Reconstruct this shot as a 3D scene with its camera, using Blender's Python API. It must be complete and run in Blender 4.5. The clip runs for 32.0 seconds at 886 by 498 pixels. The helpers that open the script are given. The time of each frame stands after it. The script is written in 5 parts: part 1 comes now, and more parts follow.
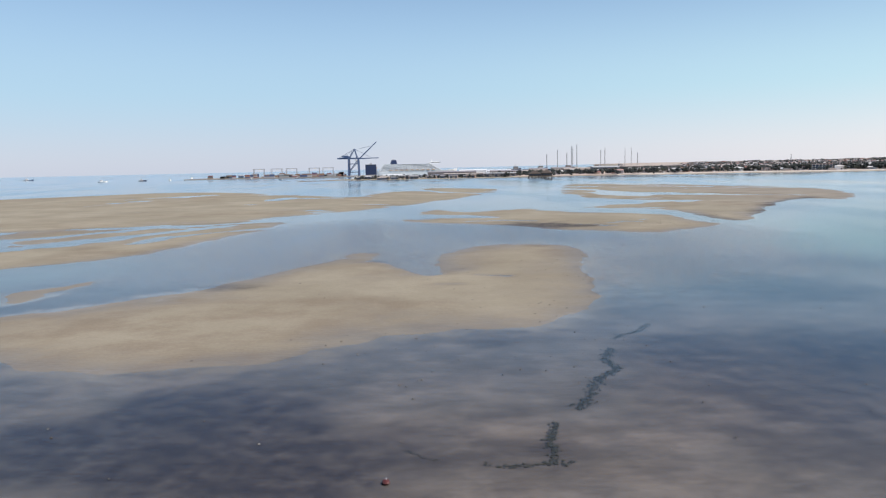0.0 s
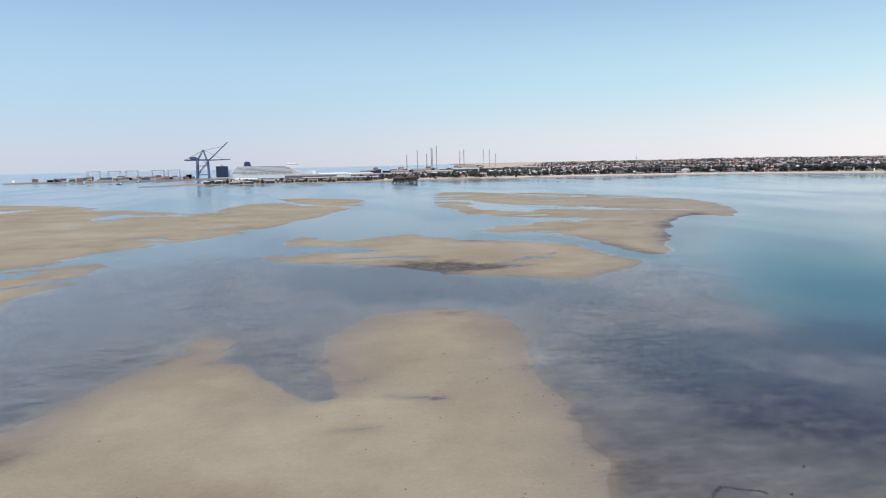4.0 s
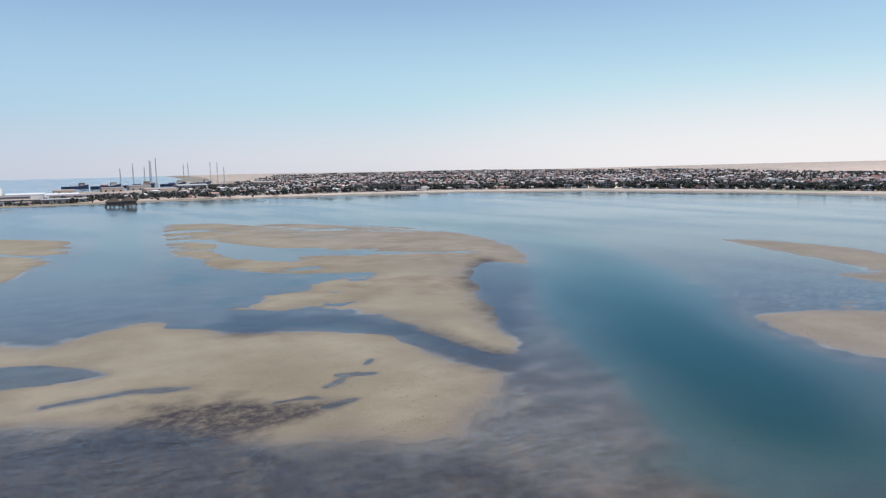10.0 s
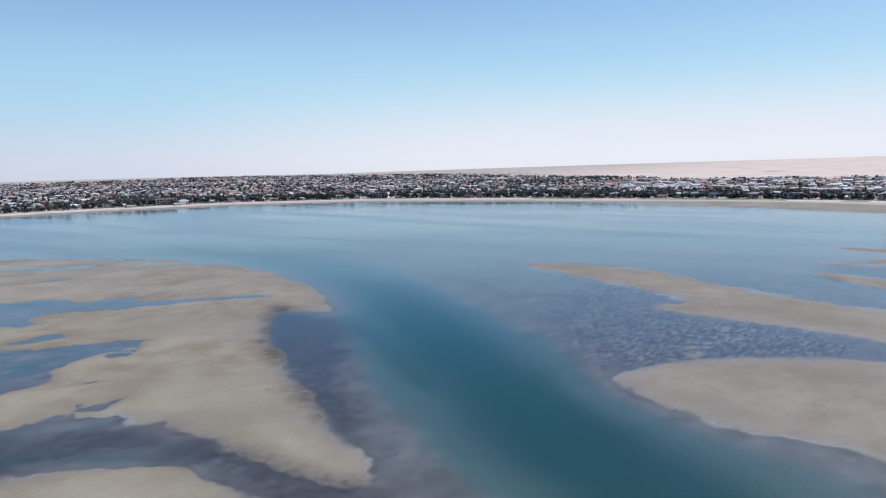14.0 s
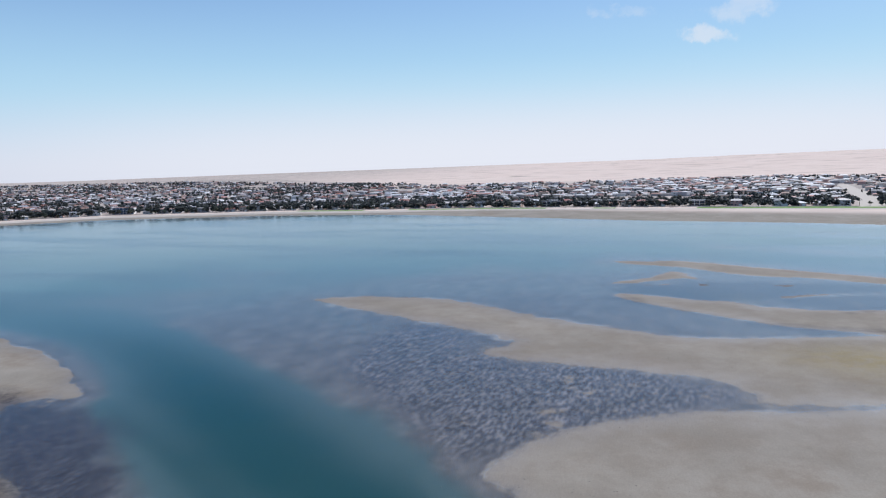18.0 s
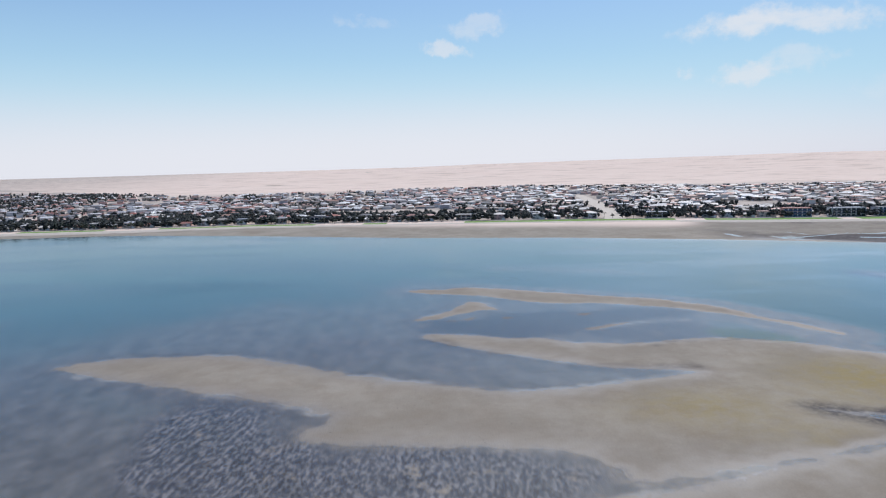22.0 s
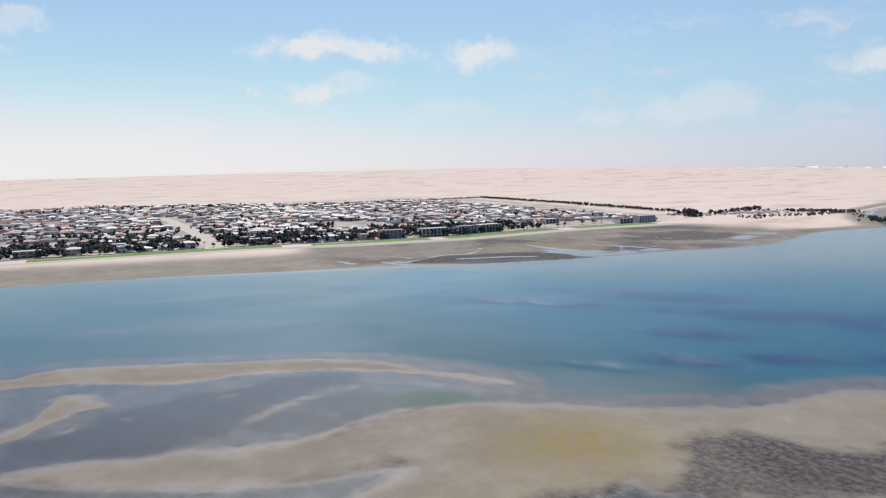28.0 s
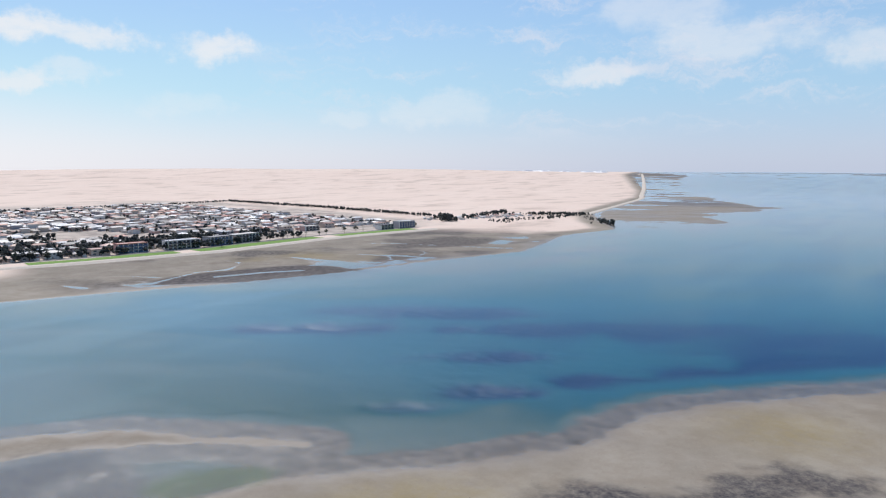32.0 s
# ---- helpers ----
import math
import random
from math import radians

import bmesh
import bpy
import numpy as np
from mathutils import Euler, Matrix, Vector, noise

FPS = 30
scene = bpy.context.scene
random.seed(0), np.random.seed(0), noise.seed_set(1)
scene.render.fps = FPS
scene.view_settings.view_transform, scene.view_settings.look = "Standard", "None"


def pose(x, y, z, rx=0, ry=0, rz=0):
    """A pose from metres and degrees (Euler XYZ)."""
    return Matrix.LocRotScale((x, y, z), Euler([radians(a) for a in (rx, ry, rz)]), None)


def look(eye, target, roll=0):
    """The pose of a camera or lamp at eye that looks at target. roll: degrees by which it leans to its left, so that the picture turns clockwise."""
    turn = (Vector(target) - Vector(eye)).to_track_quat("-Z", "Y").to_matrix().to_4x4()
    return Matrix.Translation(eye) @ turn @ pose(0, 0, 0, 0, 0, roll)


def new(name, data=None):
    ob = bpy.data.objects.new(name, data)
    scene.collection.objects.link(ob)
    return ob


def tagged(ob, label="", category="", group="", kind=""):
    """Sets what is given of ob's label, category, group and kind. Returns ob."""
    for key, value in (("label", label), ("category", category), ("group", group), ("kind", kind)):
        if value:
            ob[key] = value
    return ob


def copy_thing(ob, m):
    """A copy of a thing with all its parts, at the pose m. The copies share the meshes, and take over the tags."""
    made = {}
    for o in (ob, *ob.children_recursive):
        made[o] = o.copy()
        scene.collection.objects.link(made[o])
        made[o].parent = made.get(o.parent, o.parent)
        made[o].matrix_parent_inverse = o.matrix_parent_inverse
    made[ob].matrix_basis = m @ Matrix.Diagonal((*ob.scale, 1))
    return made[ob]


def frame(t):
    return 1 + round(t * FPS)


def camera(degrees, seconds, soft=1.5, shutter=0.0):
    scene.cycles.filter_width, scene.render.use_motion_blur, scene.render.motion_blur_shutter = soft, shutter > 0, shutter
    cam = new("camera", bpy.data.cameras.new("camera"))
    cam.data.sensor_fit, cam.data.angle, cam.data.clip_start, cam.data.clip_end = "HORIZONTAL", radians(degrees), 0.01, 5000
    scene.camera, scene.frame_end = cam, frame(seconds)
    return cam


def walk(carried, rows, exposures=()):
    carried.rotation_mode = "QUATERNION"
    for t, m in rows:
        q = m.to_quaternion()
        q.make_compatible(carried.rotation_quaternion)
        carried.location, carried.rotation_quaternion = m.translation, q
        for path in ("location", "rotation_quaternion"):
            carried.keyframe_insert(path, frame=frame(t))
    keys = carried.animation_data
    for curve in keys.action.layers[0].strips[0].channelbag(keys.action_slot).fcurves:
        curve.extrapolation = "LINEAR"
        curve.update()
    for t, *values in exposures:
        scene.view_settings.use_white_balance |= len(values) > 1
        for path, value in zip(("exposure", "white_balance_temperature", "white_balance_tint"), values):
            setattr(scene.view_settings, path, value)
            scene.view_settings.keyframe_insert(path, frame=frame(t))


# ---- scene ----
cam = camera(63.69, 32.0, 1.2)
# seconds, place in metres, heading, tilt and lean in degrees
ROWS = [
    (0, -0.03, -0.07, 20.04, 0.005, -6.560, -1.209),
    (0.5, -0.64, 6.00, 21.10, -1.122, -6.635, -1.197),
    (1, -1.13, 12.18, 22.15, -2.184, -6.727, -1.192),
    (1.5, -1.65, 18.23, 23.17, -3.447, -6.788, -1.187),
    (2, -2.21, 24.23, 24.08, -4.971, -6.795, -1.156),
    (2.5, -2.71, 30.29, 24.92, -6.611, -6.784, -1.108),
    (3, -3.06, 36.11, 25.89, -8.197, -6.814, -1.124),
    (3.5, -3.37, 41.42, 27.09, -9.743, -6.869, -1.203),
    (5.5, -4.96, 63.37, 31.90, -16.416, -6.839, -0.859),
    (6, -4.89, 68.81, 32.90, -18.152, -6.791, -0.792),
    (6.5, -4.81, 74.21, 34.00, -20.002, -6.756, -0.746),
    (7, -4.45, 79.93, 35.19, -21.809, -6.742, -0.758),
    (7.5, -3.75, 85.89, 36.40, -23.623, -6.726, -0.805),
    (8, -2.80, 91.87, 37.58, -25.400, -6.698, -0.867),
    (8.5, -1.68, 97.89, 38.71, -27.184, -6.658, -0.926),
    (9, -0.44, 103.87, 39.86, -28.950, -6.617, -0.967),
    (9.5, 0.91, 109.64, 41.12, -30.798, -6.585, -1.007),
    (10, 2.46, 115.31, 42.40, -32.832, -6.558, -1.079),
    (10.5, 4.15, 121.01, 43.65, -35.124, -6.536, -1.177),
    (11, 5.70, 126.42, 44.99, -37.505, -6.529, -1.254),
    (11.5, 7.16, 131.42, 46.53, -39.900, -6.540, -1.285),
    (12, 8.90, 136.36, 48.10, -42.187, -6.557, -1.284),
    (12.5, 11.12, 141.58, 49.52, -44.475, -6.570, -1.295),
    (13, 13.71, 147.01, 50.83, -46.894, -6.595, -1.335),
    (13.5, 16.58, 152.43, 52.11, -49.312, -6.647, -1.382),
    (14, 19.75, 157.79, 53.17, -51.698, -6.678, -1.442),
    (14.5, 23.14, 163.06, 53.95, -54.118, -6.656, -1.521),
    (16.5, 36.70, 181.54, 58.37, -63.628, -6.771, -1.632),
    (17, 40.81, 185.41, 59.57, -65.998, -6.812, -1.736),
    (17.5, 45.11, 189.35, 60.75, -68.471, -6.849, -1.768),
    (18, 49.03, 193.35, 61.97, -70.995, -6.860, -1.775),
    (18.5, 52.18, 197.27, 63.50, -73.479, -6.867, -1.817),
    (19, 54.96, 201.00, 65.35, -75.956, -6.900, -1.875),
    (19.5, 58.69, 204.42, 67.03, -78.376, -6.949, -1.891),
    (20, 63.81, 207.50, 68.19, -80.711, -6.982, -1.817),
    (20.5, 69.43, 210.43, 69.07, -83.099, -6.994, -1.669),
    (21, 74.85, 213.26, 69.98, -85.491, -6.993, -1.528),
    (21.5, 80.09, 215.93, 70.98, -88.019, -6.967, -1.430),
    (22, 85.37, 218.36, 71.90, -90.669, -6.895, -1.331),
    (22.5, 90.86, 220.59, 72.63, -93.255, -6.775, -1.198),
    (23, 96.48, 222.62, 73.30, -95.946, -6.631, -1.054),
    (23.5, 102.14, 224.30, 74.05, -98.647, -6.496, -0.960),
    (24, 107.88, 225.36, 74.83, -101.180, -6.384, -0.929),
    (24.5, 113.87, 225.86, 75.53, -103.740, -6.291, -0.909),
    (25, 120.24, 226.17, 76.24, -106.303, -6.226, -0.850),
    (25.5, 126.59, 226.68, 77.15, -109.210, -6.205, -0.769),
    (27.5, 149.38, 226.04, 81.11, -120.819, -6.317, -0.799),
    (28, 154.27, 226.15, 82.63, -123.778, -6.385, -0.777),
    (28.5, 159.45, 225.54, 83.82, -126.693, -6.426, -0.761),
    (29, 164.93, 224.22, 84.70, -129.593, -6.445, -0.742),
    (29.5, 170.56, 222.32, 85.48, -132.522, -6.463, -0.696),
    (30, 176.26, 219.98, 86.26, -135.390, -6.495, -0.604),
    (30.5, 181.71, 217.66, 87.23, -138.287, -6.542, -0.502),
    (31, 186.73, 215.44, 88.30, -140.421, -6.576, -0.424),
    (31.5, 191.65, 212.78, 89.05, -141.705, -6.569, -0.320),
    (32, 197.04, 209.08, 89.06, -143.882, -6.515, -0.066),
]
walk(cam, [(t, pose(x, y, z, 90 + tilt, 0, head) @ pose(0, 0, 0, 0, 0, lean)) for t, x, y, z, head, tilt, lean in ROWS], [(0,0.05,6700,10),(3,0.06,6900,10),(6,0.0,6050,10),(9,-0.06,6600,10),(13,-0.12,6050,10),(19,-0.2,5900,10),(22,-0.22,6050,10),(25,-0.2,6300,10),(28,-0.14,6500,10),(30,-0.12,6250,10),(32,-0.07,6300,10)])

# ---- world, sun ----
SUN_AZ, SUN_EL = 118.0, 52.0  # degrees clockwise from +y, above the horizon


def way_to(az, el):
    a, e = radians(az), radians(el)
    return Vector((math.sin(a) * math.cos(e), math.cos(a) * math.cos(e), math.sin(e)))


class Nodes:
    """A short hand for node trees."""

    def __init__(self, tree):
        self.tree = tree
        tree.nodes.clear()

    def add(self, kind, inputs=None, **props):
        n = self.tree.nodes.new(kind)
        for key, value in props.items():
            setattr(n, key, value)
        for key, value in (inputs or {}).items():
            self.put(n.inputs[key], value)
        return n

    def put(self, socket, value):
        if isinstance(value, bpy.types.NodeSocket):
            self.tree.links.new(value, socket)
        elif isinstance(value, bpy.types.Node):
            self.tree.links.new(value.outputs[0], socket)
        else:
            socket.default_value = value

    def math(self, op, a, b=0.0, c=0.0, clamp=False):
        n = self.add("ShaderNodeMath", {0: a, 1: b, 2: c}, operation=op)
        n.use_clamp = clamp
        return n.outputs[0]

    def ramp(self, value, lo, hi, a=0.0, b=1.0):
        return self.add("ShaderNodeMapRange", {"Value": value, "From Min": lo, "From Max": hi, "To Min": a, "To Max": b}, interpolation_type="SMOOTHSTEP").outputs[0]

    def mix(self, fac, a, b, mode="MIX"):
        n = self.add("ShaderNodeMix", data_type="RGBA", blend_type=mode)
        for i, v in ((0, fac), (6, a), (7, b)):
            if isinstance(v, tuple):
                v = (*v, 1.0)[:4]
            self.put(n.inputs[i], v)
        return n.outputs[2]

    def noise(self, vector, scale, detail=3.0, rough=0.55):
        n = self.add("ShaderNodeTexNoise", {"Scale": scale, "Detail": detail, "Roughness": rough})
        if vector is not None:
            self.put(n.inputs["Vector"], vector)
        return n.outputs["Fac"]


world = bpy.data.worlds.new("sky")
scene.world = world
world.use_nodes = True
N = Nodes(world.node_tree)
coord = N.add("ShaderNodeTexCoord").outputs["Generated"]
sep = N.add("ShaderNodeSeparateXYZ", {0: coord})
up = sep.outputs[2]
sky = N.add("ShaderNodeTexSky", sky_type="NISHITA", sun_disc=False, sun_elevation=radians(SUN_EL), sun_rotation=radians(SUN_AZ), altitude=10.0, air_density=1.0, dust_density=0.5, ozone_density=3.0)
# sea haze low over the horizon, whitest towards the sun
toward = N.add("ShaderNodeVectorMath", {0: coord, 1: tuple(way_to(78.0, 0.0))}, operation="DOT_PRODUCT").outputs["Value"]
edge = N.mix(N.ramp(toward, 0.0, 0.85), (4.7, 5.25, 6.6), (6.9, 6.95, 7.6))
low = N.mix(N.ramp(up, 0.0, 0.11), edge, N.mix(N.ramp(toward, 0.0, 0.9), (3.7, 5.5, 7.1), (4.6, 6.7, 7.7)))
low = N.mix(N.ramp(up, 0.08, 0.26), low, (3.0, 4.9, 7.3))
col = N.mix(N.ramp(up, 0.36, 0.10, 0.0, 0.85), sky.outputs[0], low)
glow = N.math("MULTIPLY", N.ramp(toward, 0.62, 1.0), N.ramp(up, 0.15, 0.0))
col = N.mix(N.math("MULTIPLY", glow, 0.75), col, (8.2, 8.0, 8.0))
# small fair-weather clouds: bearing, height, width, weight
CLOUDS = [(113.4, 9.4, 3.4, 1.0), (118.6, 9.2, 3.0, 0.9), (113.2, 6.1, 2.2, 0.8), (116.5, 6.6, 2.4, 0.45), (126.9, 8.7, 3.4, 0.95), (91.2, 8.8, 1.8, 0.75),
          (93.6, 10.5, 2.2, 0.5), (85.1, 10.7, 1.6, 0.3), (155.1, 7.2, 3.0, 0.75), (164.8, 9.2, 5.0, 0.6), (160.8, 11.4, 4.5, 0.5), (174.5, 7.8, 4.0, 0.6),
          (143.7, 4.5, 4.2, 0.4), (124.4, 4.6, 3.0, 0.25), (136.1, 3.6, 2.2, 0.3)]
warp = N.add("ShaderNodeTexNoise", {"Vector": coord, "Scale": 13.0, "Detail": 7.0, "Roughness": 0.62})
warp = N.add("ShaderNodeVectorMath", {0: N.add("ShaderNodeVectorMath", {0: warp.outputs["Color"], 1: (0.5, 0.5, 0.5)}, operation="SUBTRACT").outputs[0], 1: (0.19, 0.19, 0.07)}, operation="MULTIPLY").outputs[0]
bent = N.add("ShaderNodeVectorMath", {0: coord, 1: warp}, operation="ADD").outputs[0]
wisps = N.noise(N.add("ShaderNodeMapping", {"Vector": coord, "Scale": (1.0, 1.0, 2.6)}).outputs[0], 30.0, 6.0, 0.62)
for az, el, wide, weight in CLOUDS:
    off = N.add("ShaderNodeVectorMath", {0: bent, 1: tuple(way_to(az, el))}, operation="SUBTRACT").outputs[0]
    off = N.add("ShaderNodeVectorMath", {0: off, 1: (0.62, 0.62, 2.3)}, operation="MULTIPLY").outputs[0]
    far = N.add("ShaderNodeVectorMath", {0: off}, operation="LENGTH").outputs["Value"]
    near = N.ramp(far, 1.15 * math.tan(radians(wide)), 0.2 * math.tan(radians(wide)))
    puff = N.ramp(N.math("MULTIPLY", near, N.math("ADD", wisps, 0.35)), 0.16, 0.92)
    col = N.mix(N.math("MULTIPLY", puff, 0.8 * weight), col, (7.8, 7.65, 7.55))
# a thin streaky veil in the south
veil = N.noise(N.add("ShaderNodeMapping", {"Vector": bent, "Rotation": (0, 0.25, 0), "Scale": (1.0, 1.0, 4.5)}).outputs[0], 7.0, 7.0, 0.66)
south = N.ramp(N.add("ShaderNodeVectorMath", {0: coord, 1: tuple(way_to(158.0, 6.0))}, operation="DOT_PRODUCT").outputs["Value"], 0.80, 0.98)
veil = N.math("MULTIPLY", N.math("MULTIPLY", N.ramp(veil, 0.48, 0.72), south), N.ramp(up, 0.02, 0.08))
col = N.mix(N.math("MULTIPLY", veil, 0.5), col, (6.9, 6.8, 7.2))
bg = N.add("ShaderNodeBackground", {"Color": col, "Strength": 0.12})
N.add("ShaderNodeOutputWorld", {0: bg})

sun = new("sun", bpy.data.lights.new("sun", "SUN"))
sun.data.energy, sun.data.angle, sun.data.color = 4.6, radians(0.6), (1.0, 0.95, 0.88)
sun.matrix_world = look(way_to(SUN_AZ, SUN_EL) * 1000, (0, 0, 0))

# ---- helpers of the scene ----


def material(name):
    m = bpy.data.materials.new(name)
    m.use_nodes = True
    return m, Nodes(m.node_tree)


def surface(name, color, rough=0.8, metal=0.0, vary=0.15, scale=0.4, island=False, ramp=(), bump=0.0, spec=0.5):
    """Paint, metal, plaster and the like: a colour (or a choice of colours), grain and stains."""
    m, n = material(name)
    place = n.add("ShaderNodeNewGeometry").outputs["Position"]
    base = (*color, 1.0)
    if ramp:
        pick = n.add("ShaderNodeNewGeometry").outputs["Random Per Island"] if island else n.add("ShaderNodeObjectInfo").outputs["Random"]
        r = n.add("ShaderNodeValToRGB", {0: pick})
        r.color_ramp.interpolation = "CONSTANT"
        for k, c in enumerate(ramp):
            e = r.color_ramp.elements[k] if k < 2 else r.color_ramp.elements.new(k / len(ramp))
            e.position, e.color = k / len(ramp), (*c, 1.0)
        base = r.outputs[0]
    stain = n.noise(place, scale, 4.0, 0.6)
    grain = n.noise(place, scale * 14, 3.0)
    dark = n.math("ADD", n.math("MULTIPLY", stain, 1.4 * vary), n.math("MULTIPLY", grain, 0.6 * vary))
    shade = n.math("SUBTRACT", 1.0 + vary, dark)
    tint = n.add("ShaderNodeCombineColor", {0: shade, 1: shade, 2: shade}).outputs[0]
    c = n.mix(1.0, base, tint, "MULTIPLY")
    b = n.add("ShaderNodeBsdfPrincipled", {"Base Color": c, "Roughness": rough, "Metallic": metal, "Specular IOR Level": spec})
    if bump:
        n.put(b.inputs["Normal"], n.add("ShaderNodeBump", {"Height": grain, "Strength": bump, "Distance": 0.05}))
    n.add("ShaderNodeOutputMaterial", {0: b})
    return m


def box(bm, x, y, z, sx, sy, sz, turn=0.0, mat=0, taper=1.0):
    """A box whose base is centred on (x, y, z)."""
    c, s = math.cos(radians(turn)), math.sin(radians(turn))
    vs = []
    for k, (h, w) in enumerate(((0.0, 1.0), (sz, taper))):
        for u, v in ((-1, -1), (1, -1), (1, 1), (-1, 1)):
            a, b = u * sx / 2 * w, v * sy / 2 * w
            vs.append(bm.verts.new((x + a * c - b * s, y + a * s + b * c, z + h)))
    for q in ((3, 2, 1, 0), (4, 5, 6, 7), (0, 1, 5, 4), (1, 2, 6, 5), (2, 3, 7, 6), (3, 0, 4, 7)):
        bm.faces.new([vs[i] for i in q]).material_index = mat
    return vs


def beam(bm, a, b, r, sides=4, r2=None, mat=0):
    """A bar or tapered pole from a to b."""
    a, b = Vector(a), Vector(b)
    q = (b - a).to_track_quat("Z", "Y")
    rings = []
    for p, w in ((a, r), (b, r if r2 is None else r2)):
        rings.append([bm.verts.new(p + q @ Vector((w * math.cos(math.tau * (i + 0.5) / sides), w * math.sin(math.tau * (i + 0.5) / sides), 0))) for i in range(sides)])
    for i in range(sides):
        j = (i + 1) % sides
        bm.faces.new((rings[0][i], rings[0][j], rings[1][j], rings[1][i])).material_index = mat
    bm.faces.new(rings[0][::-1]).material_index = mat
    bm.faces.new(rings[1]).material_index = mat


def mesh_of(name, bm, *mats):
    me = bpy.data.meshes.new(name)
    bm.to_mesh(me)
    bm.free()
    for m in mats:
        me.materials.append(m)
    return me


def part(name, bm, mat, parent, label=""):
    ob = new(name, mesh_of(name, bm, *(mat if isinstance(mat, (list, tuple)) else (mat,))))
    ob.parent = parent
    return tagged(ob, label)


def thing(name, x, y, z, turn, label, category, group="", kind=""):
    ob = new(name)
    ob.matrix_basis = pose(x, y, z, 0, 0, turn)
    return tagged(ob, label, category, group, kind)


# ---- the plan: tidal flats, lagoon, shore ----
def shape(text):
    return np.array([[float(v) for v in p.split(",")] for p in text.split()])


def rounded(p, times=1):
    for _ in range(times):
        q = np.roll(p, -1, 0)
        p = np.stack([p * 0.75 + q * 0.25, p * 0.25 + q * 0.75], 1).reshape(-1, 2)
    return p


def inside(p, x, y):
    """The distance to the outline p, positive inside."""
    q = np.roll(p, -1, 0)
    best, odd = np.full(x.shape, 1e12), np.zeros(x.shape, bool)
    for (ax, ay), (bx, by) in zip(p, q):
        ex, ey = bx - ax, by - ay
        t = np.clip(((x - ax) * ex + (y - ay) * ey) / (ex * ex + ey * ey + 1e-9), 0, 1)
        best = np.minimum(best, (x - ax - t * ex) ** 2 + (y - ay - t * ey) ** 2)
        if ay != by:
            odd ^= ((ay > y) != (by > y)) & (x < ex * (y - ay) / ey + ax)
    return np.where(odd, 1, -1) * np.sqrt(best)


def along(p, x, y):
    """The distance to the line through the points p."""
    best = np.full(x.shape, 1e12)
    for (ax, ay), (bx, by) in zip(p[:-1], p[1:]):
        ex, ey = bx - ax, by - ay
        t = np.clip(((x - ax) * ex + (y - ay) * ey) / (ex * ex + ey * ey + 1e-9), 0, 1)
        best = np.minimum(best, (x - ax - t * ex) ** 2 + (y - ay - t * ey) ** 2)
    return np.sqrt(best)


def smooth(a, b, v):
    t = np.clip((v - a) / (b - a), 0, 1)
    return t * t * (3 - 2 * t)


def value_noise(x, y, cell, seed):
    """Smooth noise from -1 to 1 with lumps of that size in metres."""
    rng = np.random.RandomState(seed)
    tab = rng.rand(256, 256) * 2 - 1
    u, v = x / cell + 1000.3, y / cell + 1000.7
    i, j = np.floor(u).astype(int), np.floor(v).astype(int)
    fu, fv = u - i, v - j
    fu, fv = fu * fu * (3 - 2 * fu), fv * fv * (3 - 2 * fv)
    i0, i1, j0, j1 = i % 256, (i + 1) % 256, j % 256, (j + 1) % 256
    return (tab[i0, j0] * (1 - fu) + tab[i1, j0] * fu) * (1 - fv) + (tab[i0, j1] * (1 - fu) + tab[i1, j1] * fu) * fv


def layered(x, y, cell, seed, octaves=4, rough=0.5):
    out, amp, total = 0.0, 1.0, 0.0
    for k in range(octaves):
        c, s = math.cos(k * 0.9), math.sin(k * 0.9)
        out = out + amp * value_noise(x * c - y * s, x * s + y * c, cell / 2**k, seed + k)
        total, amp = total + amp, amp * rough
    return out / total


